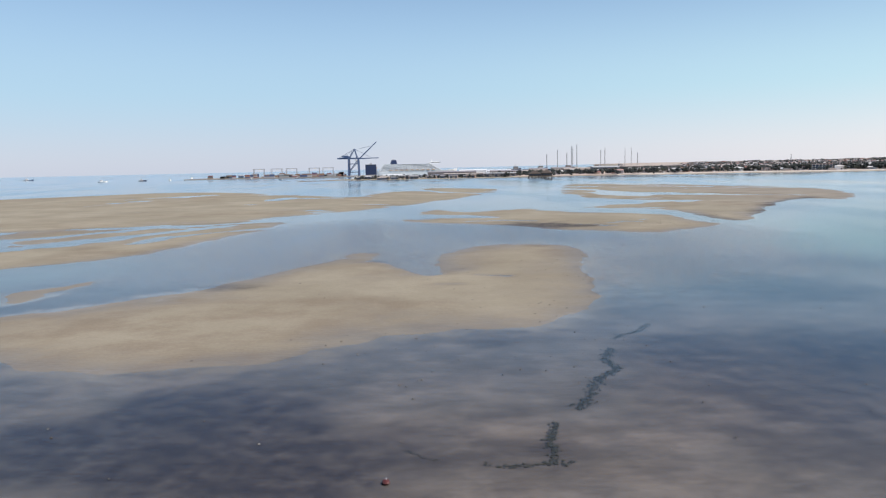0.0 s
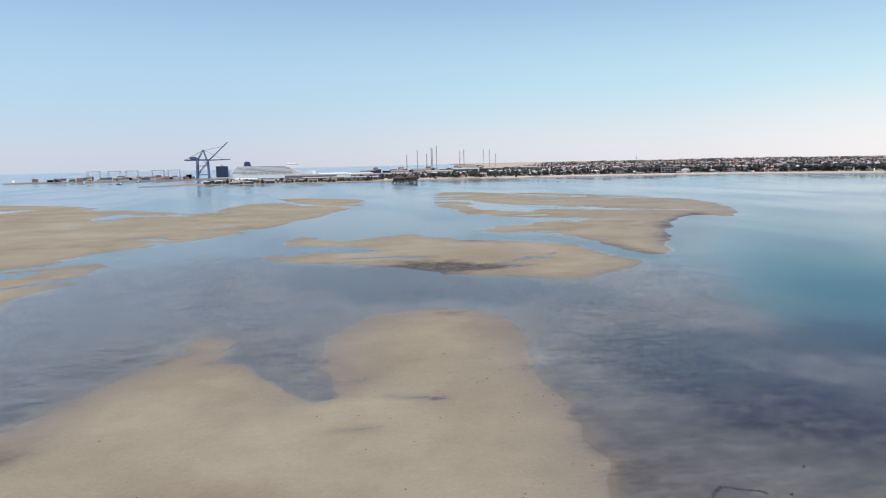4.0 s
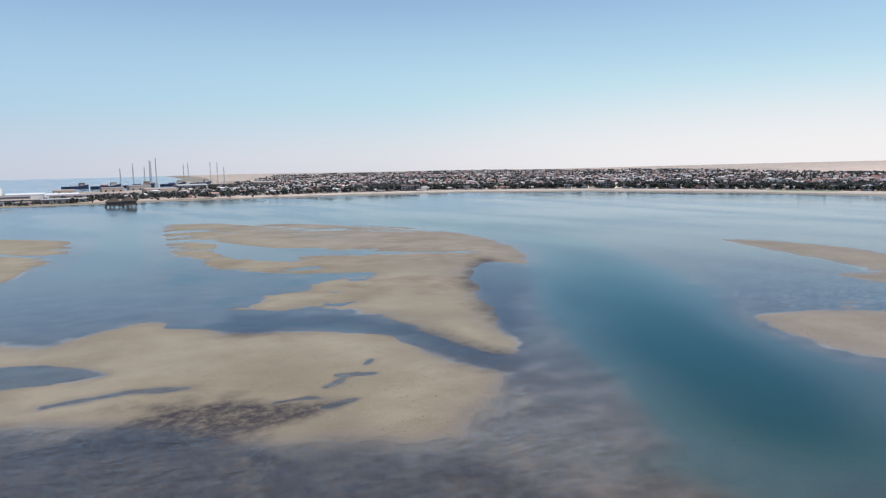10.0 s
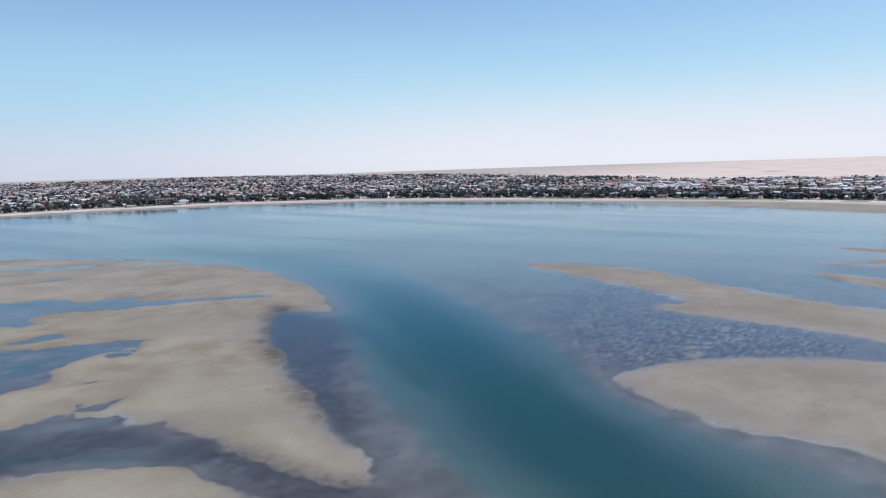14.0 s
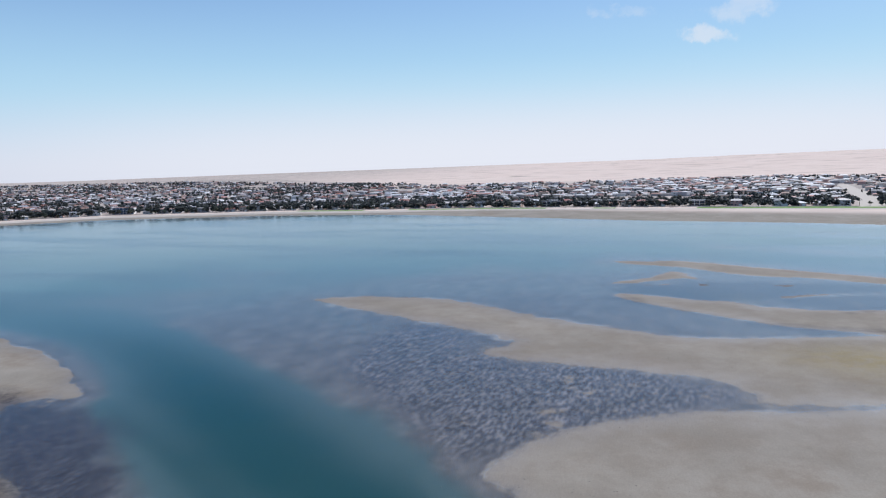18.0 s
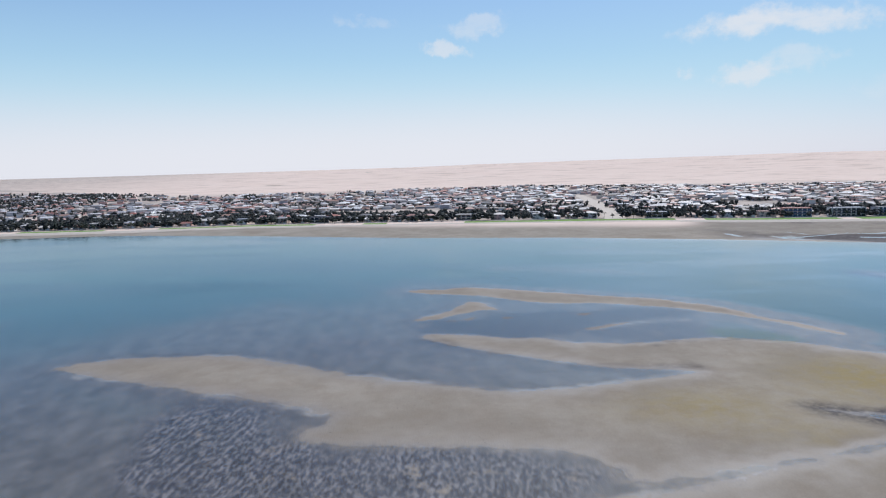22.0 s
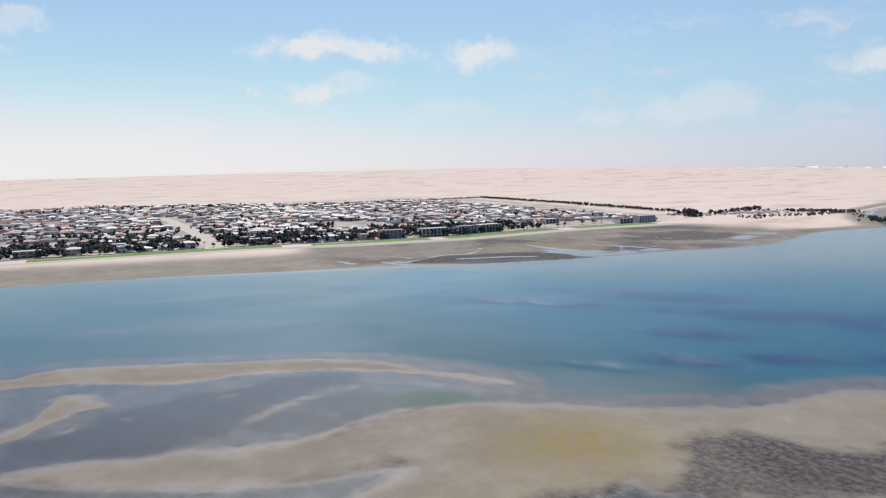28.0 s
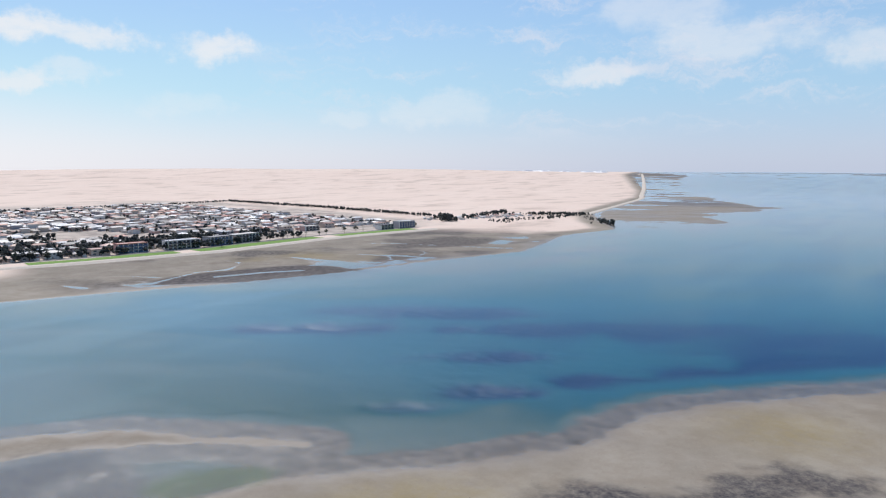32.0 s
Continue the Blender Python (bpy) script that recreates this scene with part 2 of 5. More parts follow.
# sandbanks: outline, crest height, reach of the slope inside, slope outside, unevenness
BANKS = [
    ("163,705 225,632 254,562 262,508 250,443 230,394 208,359 196,351 192,366 184,368 160,342 140,307 122,274 103,241 99,245 97,256 97,274 96,290 89,307 78,316 67,321 60,334 62,360 66,400 70,440 86,500 100,600 124,729", 0.30, 26, 0.012, 0.13),
    ("-5,343 4,322 13,312 24,323 40,330 52,305 60,295 75,294 84,284 88,272 86,256 84,243 90,232 83,220 72,210 60,204 49,212 34,221 26,234 12,248 -8,258 -16,284", 0.24, 16, 0.008, 0.08),
    ("-49,112 -42,120 -34,132 -30,143 -25,157 -22,176 -18,172 -11,164 -8,150 -2,138 -4,150 -1,162 7,178 17,183 30,178 35,168 30,146 26,128 24,115 19,96 13,88 6,87 -4,83 -14,78 -25,72 -38,71 -52,78 -70,96", 0.19, 20, 0.007, 0.10),
    ("-325,665 -278,724 -192,674 -97,545 -62,500 -48,593 -13,700 50,660 46,585 32,520 10,455 -5,420 -22,378 -45,335 -65,315 -78,289 -102,273 -121,258 -260,240 -420,300 -500,500", 0.45, 30, 0.012, 0.14),
    ("-92,200 -93,243 -70,262 -57,266 -66,205 -76,168 -130,130 -220,140 -220,190", 0.22, 14, 0.01, 0.10),
    ("177,233 188,232 209,217 221,203 229,188 240,150 250,120 262,60 250,20 200,-20 130,-30 120,60 140,130 160,172 164,182 159,196 163,208 166,218", 0.15, 18, 0.012, 0.05),
    ("345,364 357,327 352,292 333,263 316,231 306,208 302,186 309,154 318,126 330,100 300,30 270,60 240,150 234,176 246,178 254,186 257,200 262,216 260,242 269,260 282,247 293,262 306,288 319,319 335,345", 0.15, 14, 0.008, 0.06),
    ("380,226 379,209 369,186 371,176 358,158 356,137 362,121 361,97 350,76 335,62 318,42 308,24 299,12 290,-2 287,-23 280,-48 262,-69 245,-89 216,-120 150,-190 40,-220 60,-60 180,-20 240,60 270,110 300,118 318,127 321,140 322,150 330,170 341,187 354,205 366,217", 0.15, 14, 0.010, 0.06),
    ("486,237 486,213 478,219 493,207 488,186 471,158 454,128 441,102 428,87 414,78 396,69 380,60 360,53 372,64 386,73 402,84 417,98 428,113 436,137 438,159 447,176 464,190 468,203 478,226", 0.14, 8, 0.010, 0.04),
    ("407,229 417,222 425,215 439,208 450,202 446,194 434,191 427,185 426,196 420,204 413,214 407,222", 0.12, 7, 0.010, 0.04),
]
BANKS += [
    ("386,154 393,143 399,130 402,119 398,117 394,128 387,143 382,153", 0.07, 3, 0.010, 0.03),
    ("-162,260 -131,282 -92,302 -63,304 -58,258 -64,209 -81,190 -100,160", 0.07, 10, 0.008, 0.06),
    ("-68,108 -76,121 -70,125 -65,132 -66,119", 0.06, 4, 0.010, 0.03),
]
# shallow pools left on the banks: outline, level of their bed
BASINS = [("118,542 128,512 143,472 162,445 180,429 177,418 158,431 133,447 126,423 110,444 98,471", -0.09), ("85,424 93,413 97,405 90,382 80,373 71,361 66,354", -0.12),
          ("98,391 112,385 128,375 119,368 105,362 94,349 81,357 93,370", -0.08), ("65,350 73,342 82,341 72,335 66,335 61,335", -0.08),
          ("68,406 94,404 82,358 70,350", -0.07), ("-8,302 6,300 22,283 16,274 -1,282", -0.07)]
# dark weed beds: outline, weight, raggedness in metres
WEEDS = [("-10,251 12,242 35,238 37,216 48,208 57,196 62,181 60,163 -8,204", 0.82, 12), ("192,381 199,379 190,357 192,343 182,325 154,300 135,280 132,288 140,303 148,318 159,344", 0.9, 6), ("162,347 130,293 118,270 113,257 119,259 138,283 162,318 188,366", 0.8, 5),
         ("-10,253 1,254 12,242 31,248 36,242 31,231 20,227 9,227 0,227 -9,230", 0.8, 9), ("27,210 44,215 53,206 60,193 60,180 51,168 21,187", 0.75, 12),
         ("-34,52 -31,63 -24,64 -16,64 -11,56 -5,50 -6,42 -28,43", 1.0, 8), ("21,77 34,83 51,80 30,47 25,50 21,63", 0.8, 8),
         ("292,45 279,40 242,23 234,42 268,89 268,71", 0.85, 9), ("254,23 248,0 233,-15 210,-24 209,-10", 0.9, 9), ("312,151 324,127 330,130 316,153", 0.5, 3),
         ("60,332 74,317 91,303 98,279 99,264 97,251 101,239 95,230 88,234 91,246 89,250 93,270 84,289 71,295 59,293 51,298", 0.8, 4),
         ("284,114 281,101 272,83 261,91 266,101 276,111", 0.9, 4), ("406,222 406,207 419,188 424,164 426,124 417,98 397,103 400,120 386,148 379,165 374,175 369,186 376,195 381,207 384,215 387,223", 0.9, 7), ("373,224 356,205 343,187 331,170 326,153 325,140 324,125 320,136 318,150 314,154 364,224", 0.75, 4), ("381,152 394,124 392,96 366,106 360,122 360,139 367,153", 0.7, 8), ("406,229 410,215 392,200 380,212 384,224", 0.5, 6)]
# the flat that the ebb drains over, and low green weed between the southern bars
RUNOFF = shape("-80,250 -41,315 -14,289 22,238 52,206 95,230 46,146 28,126 34,169 8,174 -2,137 -7,139 -20,173 -36,142 -56,118 -75,150")
GREEN = shape("374,108 381,100 375,86 358,74 353,81 364,102")
# runnels and pools on the banks: line, half width, depth
POOLS = [("-293,474 -250,525 -206,617", 6, 0.4), ("-80,264 -89,247 -99,229 -110,207 -119,191", 3.2, 0.3), ("-62,247 -76,235 -86,222 -88,203", 2.6, 0.25), ("-136,219 -126,231 -107,258", 3, 0.25), ("-121,447 -113,526", 5, 0.35), ("45,318 75,299 90,273 94,238", 3.0, 0.2), ("85,350 110,350", 3, 0.2), ("91,519 131,488 165,442 206,403", 3.5, 0.28), ("222,641 254,518", 3.5, 0.28), ("-29,661 6,560 37,524", 6, 0.4), ("-35,791 4,689 51,632", 6, 0.4), ("386,224 383,207 377,175 388,151 396,132 406,104", 2.2, 0.05),
         ("107,503 145,475 174,427 203,409", 5, 0.28), ("72,405 92,394", 16, 0.4), ("64,345 81,357 102,372 128,371", 7, 0.3), ("-5,294 9,291 21,278", 5, 0.22),
         ("81,474 80,397 96,398", 11, 0.3), ("110,572 131,488 157,441", 7, 0.3), ("171,689 199,586 240,525", 4, 0.25), ("60,330 75,318 92,308", 3, 0.12),
         ("-220,455 -218,506 -210,548 -203,608", 12, 0.4), ("-113,413 -110,522", 6, 0.35), ("-125,262 -98,264 -75,277 -65,301", 4, 0.25), ("-103,221 -95,236 -86,252", 4, 0.2),
         ("-141,600 -77,620 -18,620", 14, 0.3), ("-2,133 -7,145 -10,156", 3, 0.14), ("281,113 275,101 266,90 262,78", 3.6, 0.10), ("6,131 12,129", 1.2, 0.12), ("-1,121 3,121", 1.0, 0.12),
         ("62,248 68,245", 2.0, 0.30), ("45,239 52,238", 1.6, 0.28), ("56,242 60,244", 1.8, 0.28), ("70,252 73,255", 1.5, 0.26), ("52,231 58,232", 1.6, 0.26), ("10,262 24,262 34,258", 3.5, 0.24), ("112,345 124,350", 1.4, 0.14), ("95,318 102,321", 1.4, 0.14)]
LAND = shape("-233,1290 -190,1245 0,1205 150,1200 300,1195 485,1150 659,1085 800,930 862,720 872,570 835,420 775,249 742,94 694,-40 652,-133 622,-230 604,-340 572,-450 620,-650 600,-770 640,-835 700,-930 760,-1050 800,-1150 880,-1500 960,-1850 1120,-2300 1700,-3600 2300,-5600 7000,-5600 7000,7000 1300,7000 800,3600 420,2100 120,1960 -640,1960 -640,1800 30,1790 60,1500 -60,1450 -190,1400")
TOWN = shape("120,1250 300,1240 520,1195 690,1130 840,960 905,720 908,601 926,440 906,190 886,0 849,-150 828,-262 834,-401 830,-477 808,-622 770,-700 900,-760 1340,-893 1760,-960 2100,-900 2300,-121 2100,436 2300,1200 3000,2000 3000,4500 1500,4500 700,2600 300,1900 90,1700")
CHANNEL = shape("300,620 290,520 276,440 255,385 205,315 168,265 142,226 122,192 104,160 84,120 60,70 30,20")
DEEP = shape("560,-60 460,-90 380,-110 320,-140 250,-200 150,-300 60,-420")
# holes in the bed of the lagoon: place, half length and half width
HOLES = [(363, 8, 16, 6), (341, -27, 16, 7), (308, -70, 22, 8), (262, -132, 34, 10), (370, -77, 34, 12), (350, -28, 16, 9), (319, -67, 15, 8), (246, -150, 26, 13), (263, -118, 16, 8), (284, -106, 22, 7), (400, -128, 40, 12), (334, -172, 40, 16), (450, -150, 60, 18), (205, -178, 30, 16), (500, -60, 50, 14)]
# wet flats south of the town, their creeks and the black mud at the lagoon's edge
FLATS = shape("672,-796 636,-818 545,-858 516,-936 510,-1011 545,-1056 600,-1090 560,-1209 520,-1490 590,-1540 748,-1782 905,-2160 1056,-2390 1440,-3700 1900,-4100 1500,-2700 1000,-1500 740,-1000")
BLACK = shape("700,-85 645,-142 610,-200 600,-256 652,-254 684,-238 710,-196 716,-130")
CREEKS = ("795,-262 734,-274 687,-276 640,-277", "800,-73 751,-53 722,-56", "700,-96 712,-126 724,-156 716,-179 734,-208 748,-216", "690,-150 676,-190 660,-215", "780,-90 745,-112 722,-120", "770,-420 720,-440 660,-452 600,-470", "700,-330 660,-345 620,-352")


def rise(x, y):
    """The lie of the land and sea far out, up to the skyline."""
    x, y = np.asarray(x, float), np.asarray(y, float)
    r = np.hypot(x - 100, y - 150)
    az = np.degrees(np.arctan2(x - 100, y - 150))
    top = np.interp(az, [-180, -90, -30, 0, 15, 42, 55, 66, 86, 101, 115, 124, 140, 152, 165, 180], [48, 16, 10, 14, 18, 14, 24, 30, 42, 60, 76, 80, 74, 57, 56, 50])
    return top * smooth(2300, 4700, r) ** 1.0


# flats that lie awash: outline, mean level, unevenness, size of the lumps
AWASH = [
    ("178,240 186,233 209,217 228,190 240,177 256,198 262,216 260,242 270,261 292,266 304,290 284,302 246,296 212,266", -0.06, 0.15, 5.4),
    ("350,300 330,238 306,190 322,168 345,196 372,222 384,262", -0.06, 0.10, 7.0),
    ("383,232 372,186 357,140 362,118 400,96 424,112 446,160 456,200 420,232", -0.045, 0.10, 14.0),
    ("28,172 62,186 80,168 74,140 60,116 36,116", -0.07, 0.07, 9.0),
    ("-62,260 -41,315 -14,289 22,238 52,206 95,230 46,146 28,126 34,169 8,174 -2,137 -7,139 -20,173 -36,142 -48,123", -0.04, 0.085, 7.0),
    ("-120,60 -60,70 -30,60 0,76 20,90 28,120 60,110 70,60 50,20 0,0 -80,0", -0.07, 0.08, 16.0),
    ("88,262 104,238 128,262 150,232 132,196 100,180 74,196 84,222", -0.07, 0.12, 7.0),
    ("196,372 214,362 190,340 160,300 132,262 118,262 140,306 162,344 186,372", -0.06, 0.14, 5.0),
    ("278,400 250,420 240,380 196,300 214,268 280,310 320,350 345,372", -0.09, 0.05, 30.0),
    ("-20,300 -40,340 -20,420 20,440 60,420 62,350 40,334 20,326 4,330", -0.12, 0.10, 16.0),
]


def lay(x, y):
    """Height of the ground, without the far rise, and masks: dry land, weed, ochre film, dark mud, rippled brown sand
    with some painted shade.
    """
    out = np.maximum(np.maximum(-110 - x, x - 430), np.maximum(-60 - y, y - 480))
    plain = smooth(60, 300, out)  # no fine relief far out
    lumps = layered(x, y, 26, 3, 5, 0.55) * (1 - plain) + 0.7 * layered(x, y, 40, 3, 1) * plain
    fine = layered(x, y, 6, 11, 3, 0.6) * (1 - plain)
    wide = layered(x, y, 90, 21, 4)
    shore = inside(LAND, x, y)
    away = np.hypot(x - 150, y - 180)
    bed = -0.17 + 0.08 * wide + 0.03 * lumps
    swirl = layered(0.8 * x + 0.6 * y, 2.6 * (0.8 * y - 0.6 * x), 120, 151, 4, 0.6)
    hole = np.exp(-(along(DEEP, x, y) / 105) ** 2)
    bed = bed - 0.55 * hole * np.clip(1 + 0.8 * swirl + 0.5 * lumps, 0.15, 2)
    for cx, cy, rx, ry in HOLES:
        u, v = 0.8 * (x - cx) + 0.6 * (y - cy), 0.8 * (y - cy) - 0.6 * (x - cx)
        bed = bed - 0.95 * np.exp(-(u / rx) ** 2 - (v / ry) ** 2) * (1 + 0.8 * lumps + 0.5 * fine)
    bed = bed - 0.55 * np.exp(-(along(shape("430,30 370,-35 325,-75 280,-115 210,-180"), x, y) / 56) ** 2) * (1 + 0.6 * lumps + 0.3 * swirl)
    bed = bed + (0.20 * layered(0.9 * x - 0.4 * y, 1.8 * (0.9 * y + 0.4 * x), 130, 157, 5, 0.6) - 0.10) * smooth(240, 380, away) * smooth(-60, 60, y)
    bed = bed - 0.16 * smooth(-0.1, 0.5, swirl) * smooth(300, 420, away)
    bed = bed - (0.14 + 0.28 * smooth(60, -60, y)) * smooth(-40, -200, shore) * smooth(300, 420, away)
    bed = bed - 1.5 * smooth(700, 1100, away) * smooth(-80, -300, shore) * smooth(-700, -300, y)
    bed = bed + 0.16 * np.exp(-(along(shape("675,104 631,53 574,7 526,-18 486,-28"), x, y) / 5) ** 2) + 0.22 * np.exp(-(along(shape("560,170 540,87 505,44 440,0"), x, y) / 16) ** 2)
    flats = inside(FLATS, x, y) + 30 * wide + 14 * lumps
    veins = layered(x * 0.8 + y * 0.6, 2.0 * (0.8 * y - 0.6 * x), 150, 91, 5, 0.65)
    south = smooth(-650, -800, y) * smooth(30, -20, shore)
    shoal = -0.36 + 0.30 * veins + 0.18 * smooth(-900, -2600, y)
    bed = bed * (1 - south) + south * np.maximum(shoal, np.where(flats > -60, 0.03 * smooth(-40, 25, flats) - 0.22 * smooth(0, -60, flats) + 0.11 * veins - 0.01, -2))
    h = bed.copy()
    for text, crest, reach, slope, uneven in BANKS:
        d = np.full(x.shape, -1e3)
        p = shape(text)
        close = (x > p[:, 0].min() - 60) & (x < p[:, 0].max() + 60) & (y > p[:, 1].min() - 60) & (y < p[:, 1].max() + 60)
        d[close] = inside(rounded(p), x[close], y[close])
        d = d + 3.4 * lumps + 2.2 * fine
        d = d + 5 * smooth(60, 0, y) * (np.abs(layered(x, y, 16, 181, 3, 0.6)) - 0.3) if crest == 0.15 else d
        e = np.where(d > 0, crest * (1 - np.exp(-np.maximum(d, 0) / reach)), slope * d - 0.04 * np.maximum(0, -d - 12))
        e = e + uneven * (0.7 * lumps + 0.3 * fine) * smooth(-2, 12, d)
        h = np.maximum(h, e)
    # runnels left by the ebb
    comb = layered(0.30 * (0.87 * x - 0.48 * y), 0.48 * x + 0.87 * y, 13, 131, 4, 0.6)
    for cx, cy, rx, ry, deep in ((92, 420, 48, 110, 0.42), (150, 600, 60, 110, 0.30), (-130, 430, 130, 130, 0.36), (0, 293, 26, 30, 0.16), (-100, 215, 40, 50, 0.22), (30, 560, 60, 80, 0.3), (215, 540, 40, 60, 0.2)):
        h = h - deep * smooth(0.06, 0.42, comb) * np.exp(-(((x - cx) / rx) ** 2 + ((y - cy) / ry) ** 2) ** 2) * smooth(-0.08, 0.0, h)
    for text, half, deep in POOLS:
        line = shape(text)
        some = (np.abs(x - line[:, 0].mean()) < 150) & (np.abs(y - line[:, 1].mean()) < 220)
        d = along(line, x[some], y[some]) * (1 + 0.9 * lumps[some] + 0.5 * fine[some])
        h[some] -= deep * np.exp(-(d / half) ** 2) * (h[some] > -0.1)
    def bounded(p, edge, ragged):
        """How far a place lies within the outline p, with a ragged edge: 0 to 1."""
        k = np.zeros(x.shape)
        some = (x > p[:, 0].min() - 30) & (x < p[:, 0].max() + 30) & (y > p[:, 1].min() - 30) & (y < p[:, 1].max() + 30)
        k[some] = smooth(-edge, edge, inside(rounded(p), x[some], y[some]) + ragged * (lumps[some] + 0.8 * fine[some]))
        return k

    for text, base in BASINS:
        k = bounded(shape(text), 3.0, 6.0)
        h = np.where(k > 0, np.minimum(h, h * (1 - k) + k * (base + 0.10 * lumps + 0.06 * fine)), h)
    # sand waves on the broad southern bank
    wave = 1 - np.abs(layered(0.9 * x + 0.43 * y, 0.45 * (0.9 * y - 0.43 * x), 10, 171, 3, 0.5)) * 2.2
    h = h + 0.075 * wave * np.exp(-((x - 285) / 48) ** 2 - ((y - 100) / 62) ** 2) * smooth(0.0, 0.05, h)
    # the tidal channel
    deep = np.exp(-(along(CHANNEL, x, y) / (23 + 7 * wide)) ** 2) * smooth(115, 200, y) * (1 - 0.5 * smooth(280, 420, y)) * (1 + 0.3 * lumps)
    h = h - 0.64 * deep * smooth(0.03, -0.05, h)
    h = h - 0.12 * np.exp(-(along(shape("196,345 170,300 150,268"), x, y) / 4.5) ** 2) * smooth(0.03, -0.03, h)
    awash = np.zeros(x.shape)
    for text, mean, uneven, size in AWASH:
        p = shape(text)
        some = (x > p[:, 0].min() - 30) & (x < p[:, 0].max() + 30) & (y > p[:, 1].min() - 30) & (y < p[:, 1].max() + 30)
        xs_, ys_ = x[some], y[some]
        k = smooth(-9, 7, inside(p, xs_, ys_) + 5 * lumps[some]) * np.clip(1 - 2.5 * deep[some], 0, 1)
        awash[some] = np.maximum(awash[some], k * (1.0 if size < 6.8 else 0.3))
        flat = mean + uneven * (layered(xs_ * 0.75 + ys_ * 0.4, ys_ * 0.75 - xs_ * 0.4, size, 41, 4, 0.62) - 0.1)
        h[some] = np.where(h[some] < 0.015, np.maximum(h[some], h[some] * (1 - k) + k * flat), h[some])
    # beach and mud flat, then the sea wall
    inland = inside(TOWN, x, y)
    low = smooth(0, -120, y) * smooth(-720, -560, y)
    creek = np.abs(layered(x, y, 110, 101, 4, 0.55))
    beach = np.minimum(1.5, (0.011 - 0.008 * low) * shore + 0.08 * lumps * smooth(0, 20, shore) * smooth(130, 40, shore))
    beach = beach - low * smooth(4, 30, shore) * smooth(0, -25, inland) * (0.22 * smooth(0.06, 0.0, creek) + 0.22 * smooth(0.05, 0.4, layered(x, y, 70, 107, 3)))
    black = smooth(-8, 8, inside(BLACK, x, y) + 8 * lumps + 5 * fine)
    beach = np.maximum(beach, 0.07 * black + 0.05 * lumps * black - 0.3 * (1 - black))
    for text in CREEKS:
        beach = beach - 0.30 * np.exp(-(along(shape(text), x, y) * (1 + 0.7 * lumps) / 3.6) ** 2)
    h = np.where(shore > 0, np.maximum(h, beach), h)
    h = np.where(inland > 0, np.maximum(h, 1.5 + 0.5 * smooth(0, 6, inland)), h)
    dunes = smooth(1400, 900, y) * smooth(60, 500, shore) * smooth(-20, -200, inland)
    far = smooth(900, 2200, away)
    h = h + dunes * (1.2 + 1.6 * layered(x, y, 240, 61, 4) + far * (2.5 * layered(x, y, 420, 67, 4) + 3.0 * np.abs(layered(x, y, 170, 69, 4))))
    dry = np.maximum(smooth(70, 150, shore) * smooth(0.75, 1.3, h), smooth(0, 5, inland))
    dry = np.maximum(dry, smooth(15, 45, shore) * smooth(-560, -700, y) * smooth(0.15, 0.5, h))
    blot = layered(x, y, 14, 71, 4, 0.6)
    def spot(cx, cy, rx, ry):
        return np.exp(-((x - cx) / rx) ** 2 - ((y - cy) / ry) ** 2)
    weed = smooth(0.35, 0.75, 0.33 * blot + 1.0 * spot(262, 42, 26, 18) + 0.9 * spot(238, 18, 16, 18) + 0.8 * spot(272, 95, 9, 13) + 0.8 * spot(364, 92, 9, 18) + 0.6 * spot(48, 145, 18, 22) + 0.55 * spot(6, 82, 12, 10)
                  + 0.75 * spot(30, 242, 14, 6) + 0.5 * spot(8, 238, 16, 5) + 0.5 * spot(42, 232, 22, 7) + 1.2 * spot(-28, 50, 20, 8) + 0.9 * spot(48, 72, 16, 13) + 0.3 * spot(4, 47, 22, 6) + 0.75 * spot(54, 110, 26, 18) + 0.4 * spot(78, 140, 20, 12) + 0.2 * spot(20, 58, 20, 8) + 0.45 * spot(180, 318, 12, 26) + 0.45 * spot(60, 186, 44, 18) + 0.6 * spot(16, 212, 40, 16) + 0.55 * spot(28, 232, 24, 6) + 0.4 * spot(100, 150, 40, 24) + 0.6 * spot(-36, 122, 12, 8))
    for text, weight, ragged in WEEDS:
        weed = np.maximum(weed, weight * bounded(shape(text), 5.0, ragged))
    green = bounded(GREEN, 4.0, 4.0)
    # where the runoff flat gets pale flecks for the sky's sheen
    sheen = bounded(RUNOFF, 10.0, 16.0) * smooth(0.06, 0.0, h)
    ochre = spot(304, 78, 26, 28) + 0.7 * spot(284, 142, 16, 24) + 0.6 * spot(240, -50, 26, 24) + 0.5 * spot(255, 120, 16, 20) + 0.8 * spot(735, -290, 40, 26) + 0.6 * spot(756, -236, 22, 18) + 0.5 * spot(650, -330, 30, 30)
    mud = smooth(-20, -90, y) * smooth(-740, -620, y) * smooth(1, 14, shore) * smooth(-2, -22, inland) * (0.18 + 0.66 * smooth(-0.15, 0.3, layered(x, y, 60, 81, 4)))
    mud = np.maximum(mud, black) + smooth(-1350, -1600, y) * 0.7 * smooth(-0.1, 0.3, layered(x, y, 160, 83, 4) + 0.1) * smooth(-30, 60, flats) * smooth(40, -20, shore)
    brown = smooth(0.1, 0.6, layered(x, y, 40, 111, 4) + 0.5 * spot(276, 150, 20, 18) + 0.9 * spot(-52, 78, 38, 22) + 0.8 * spot(-20, 92, 16, 10) + 0.5 * spot(150, 420, 60, 60) + 0.4 * spot(-40, 100, 30, 20))
    brown = brown * np.where(h > 0.02, 1.0, 0.2)
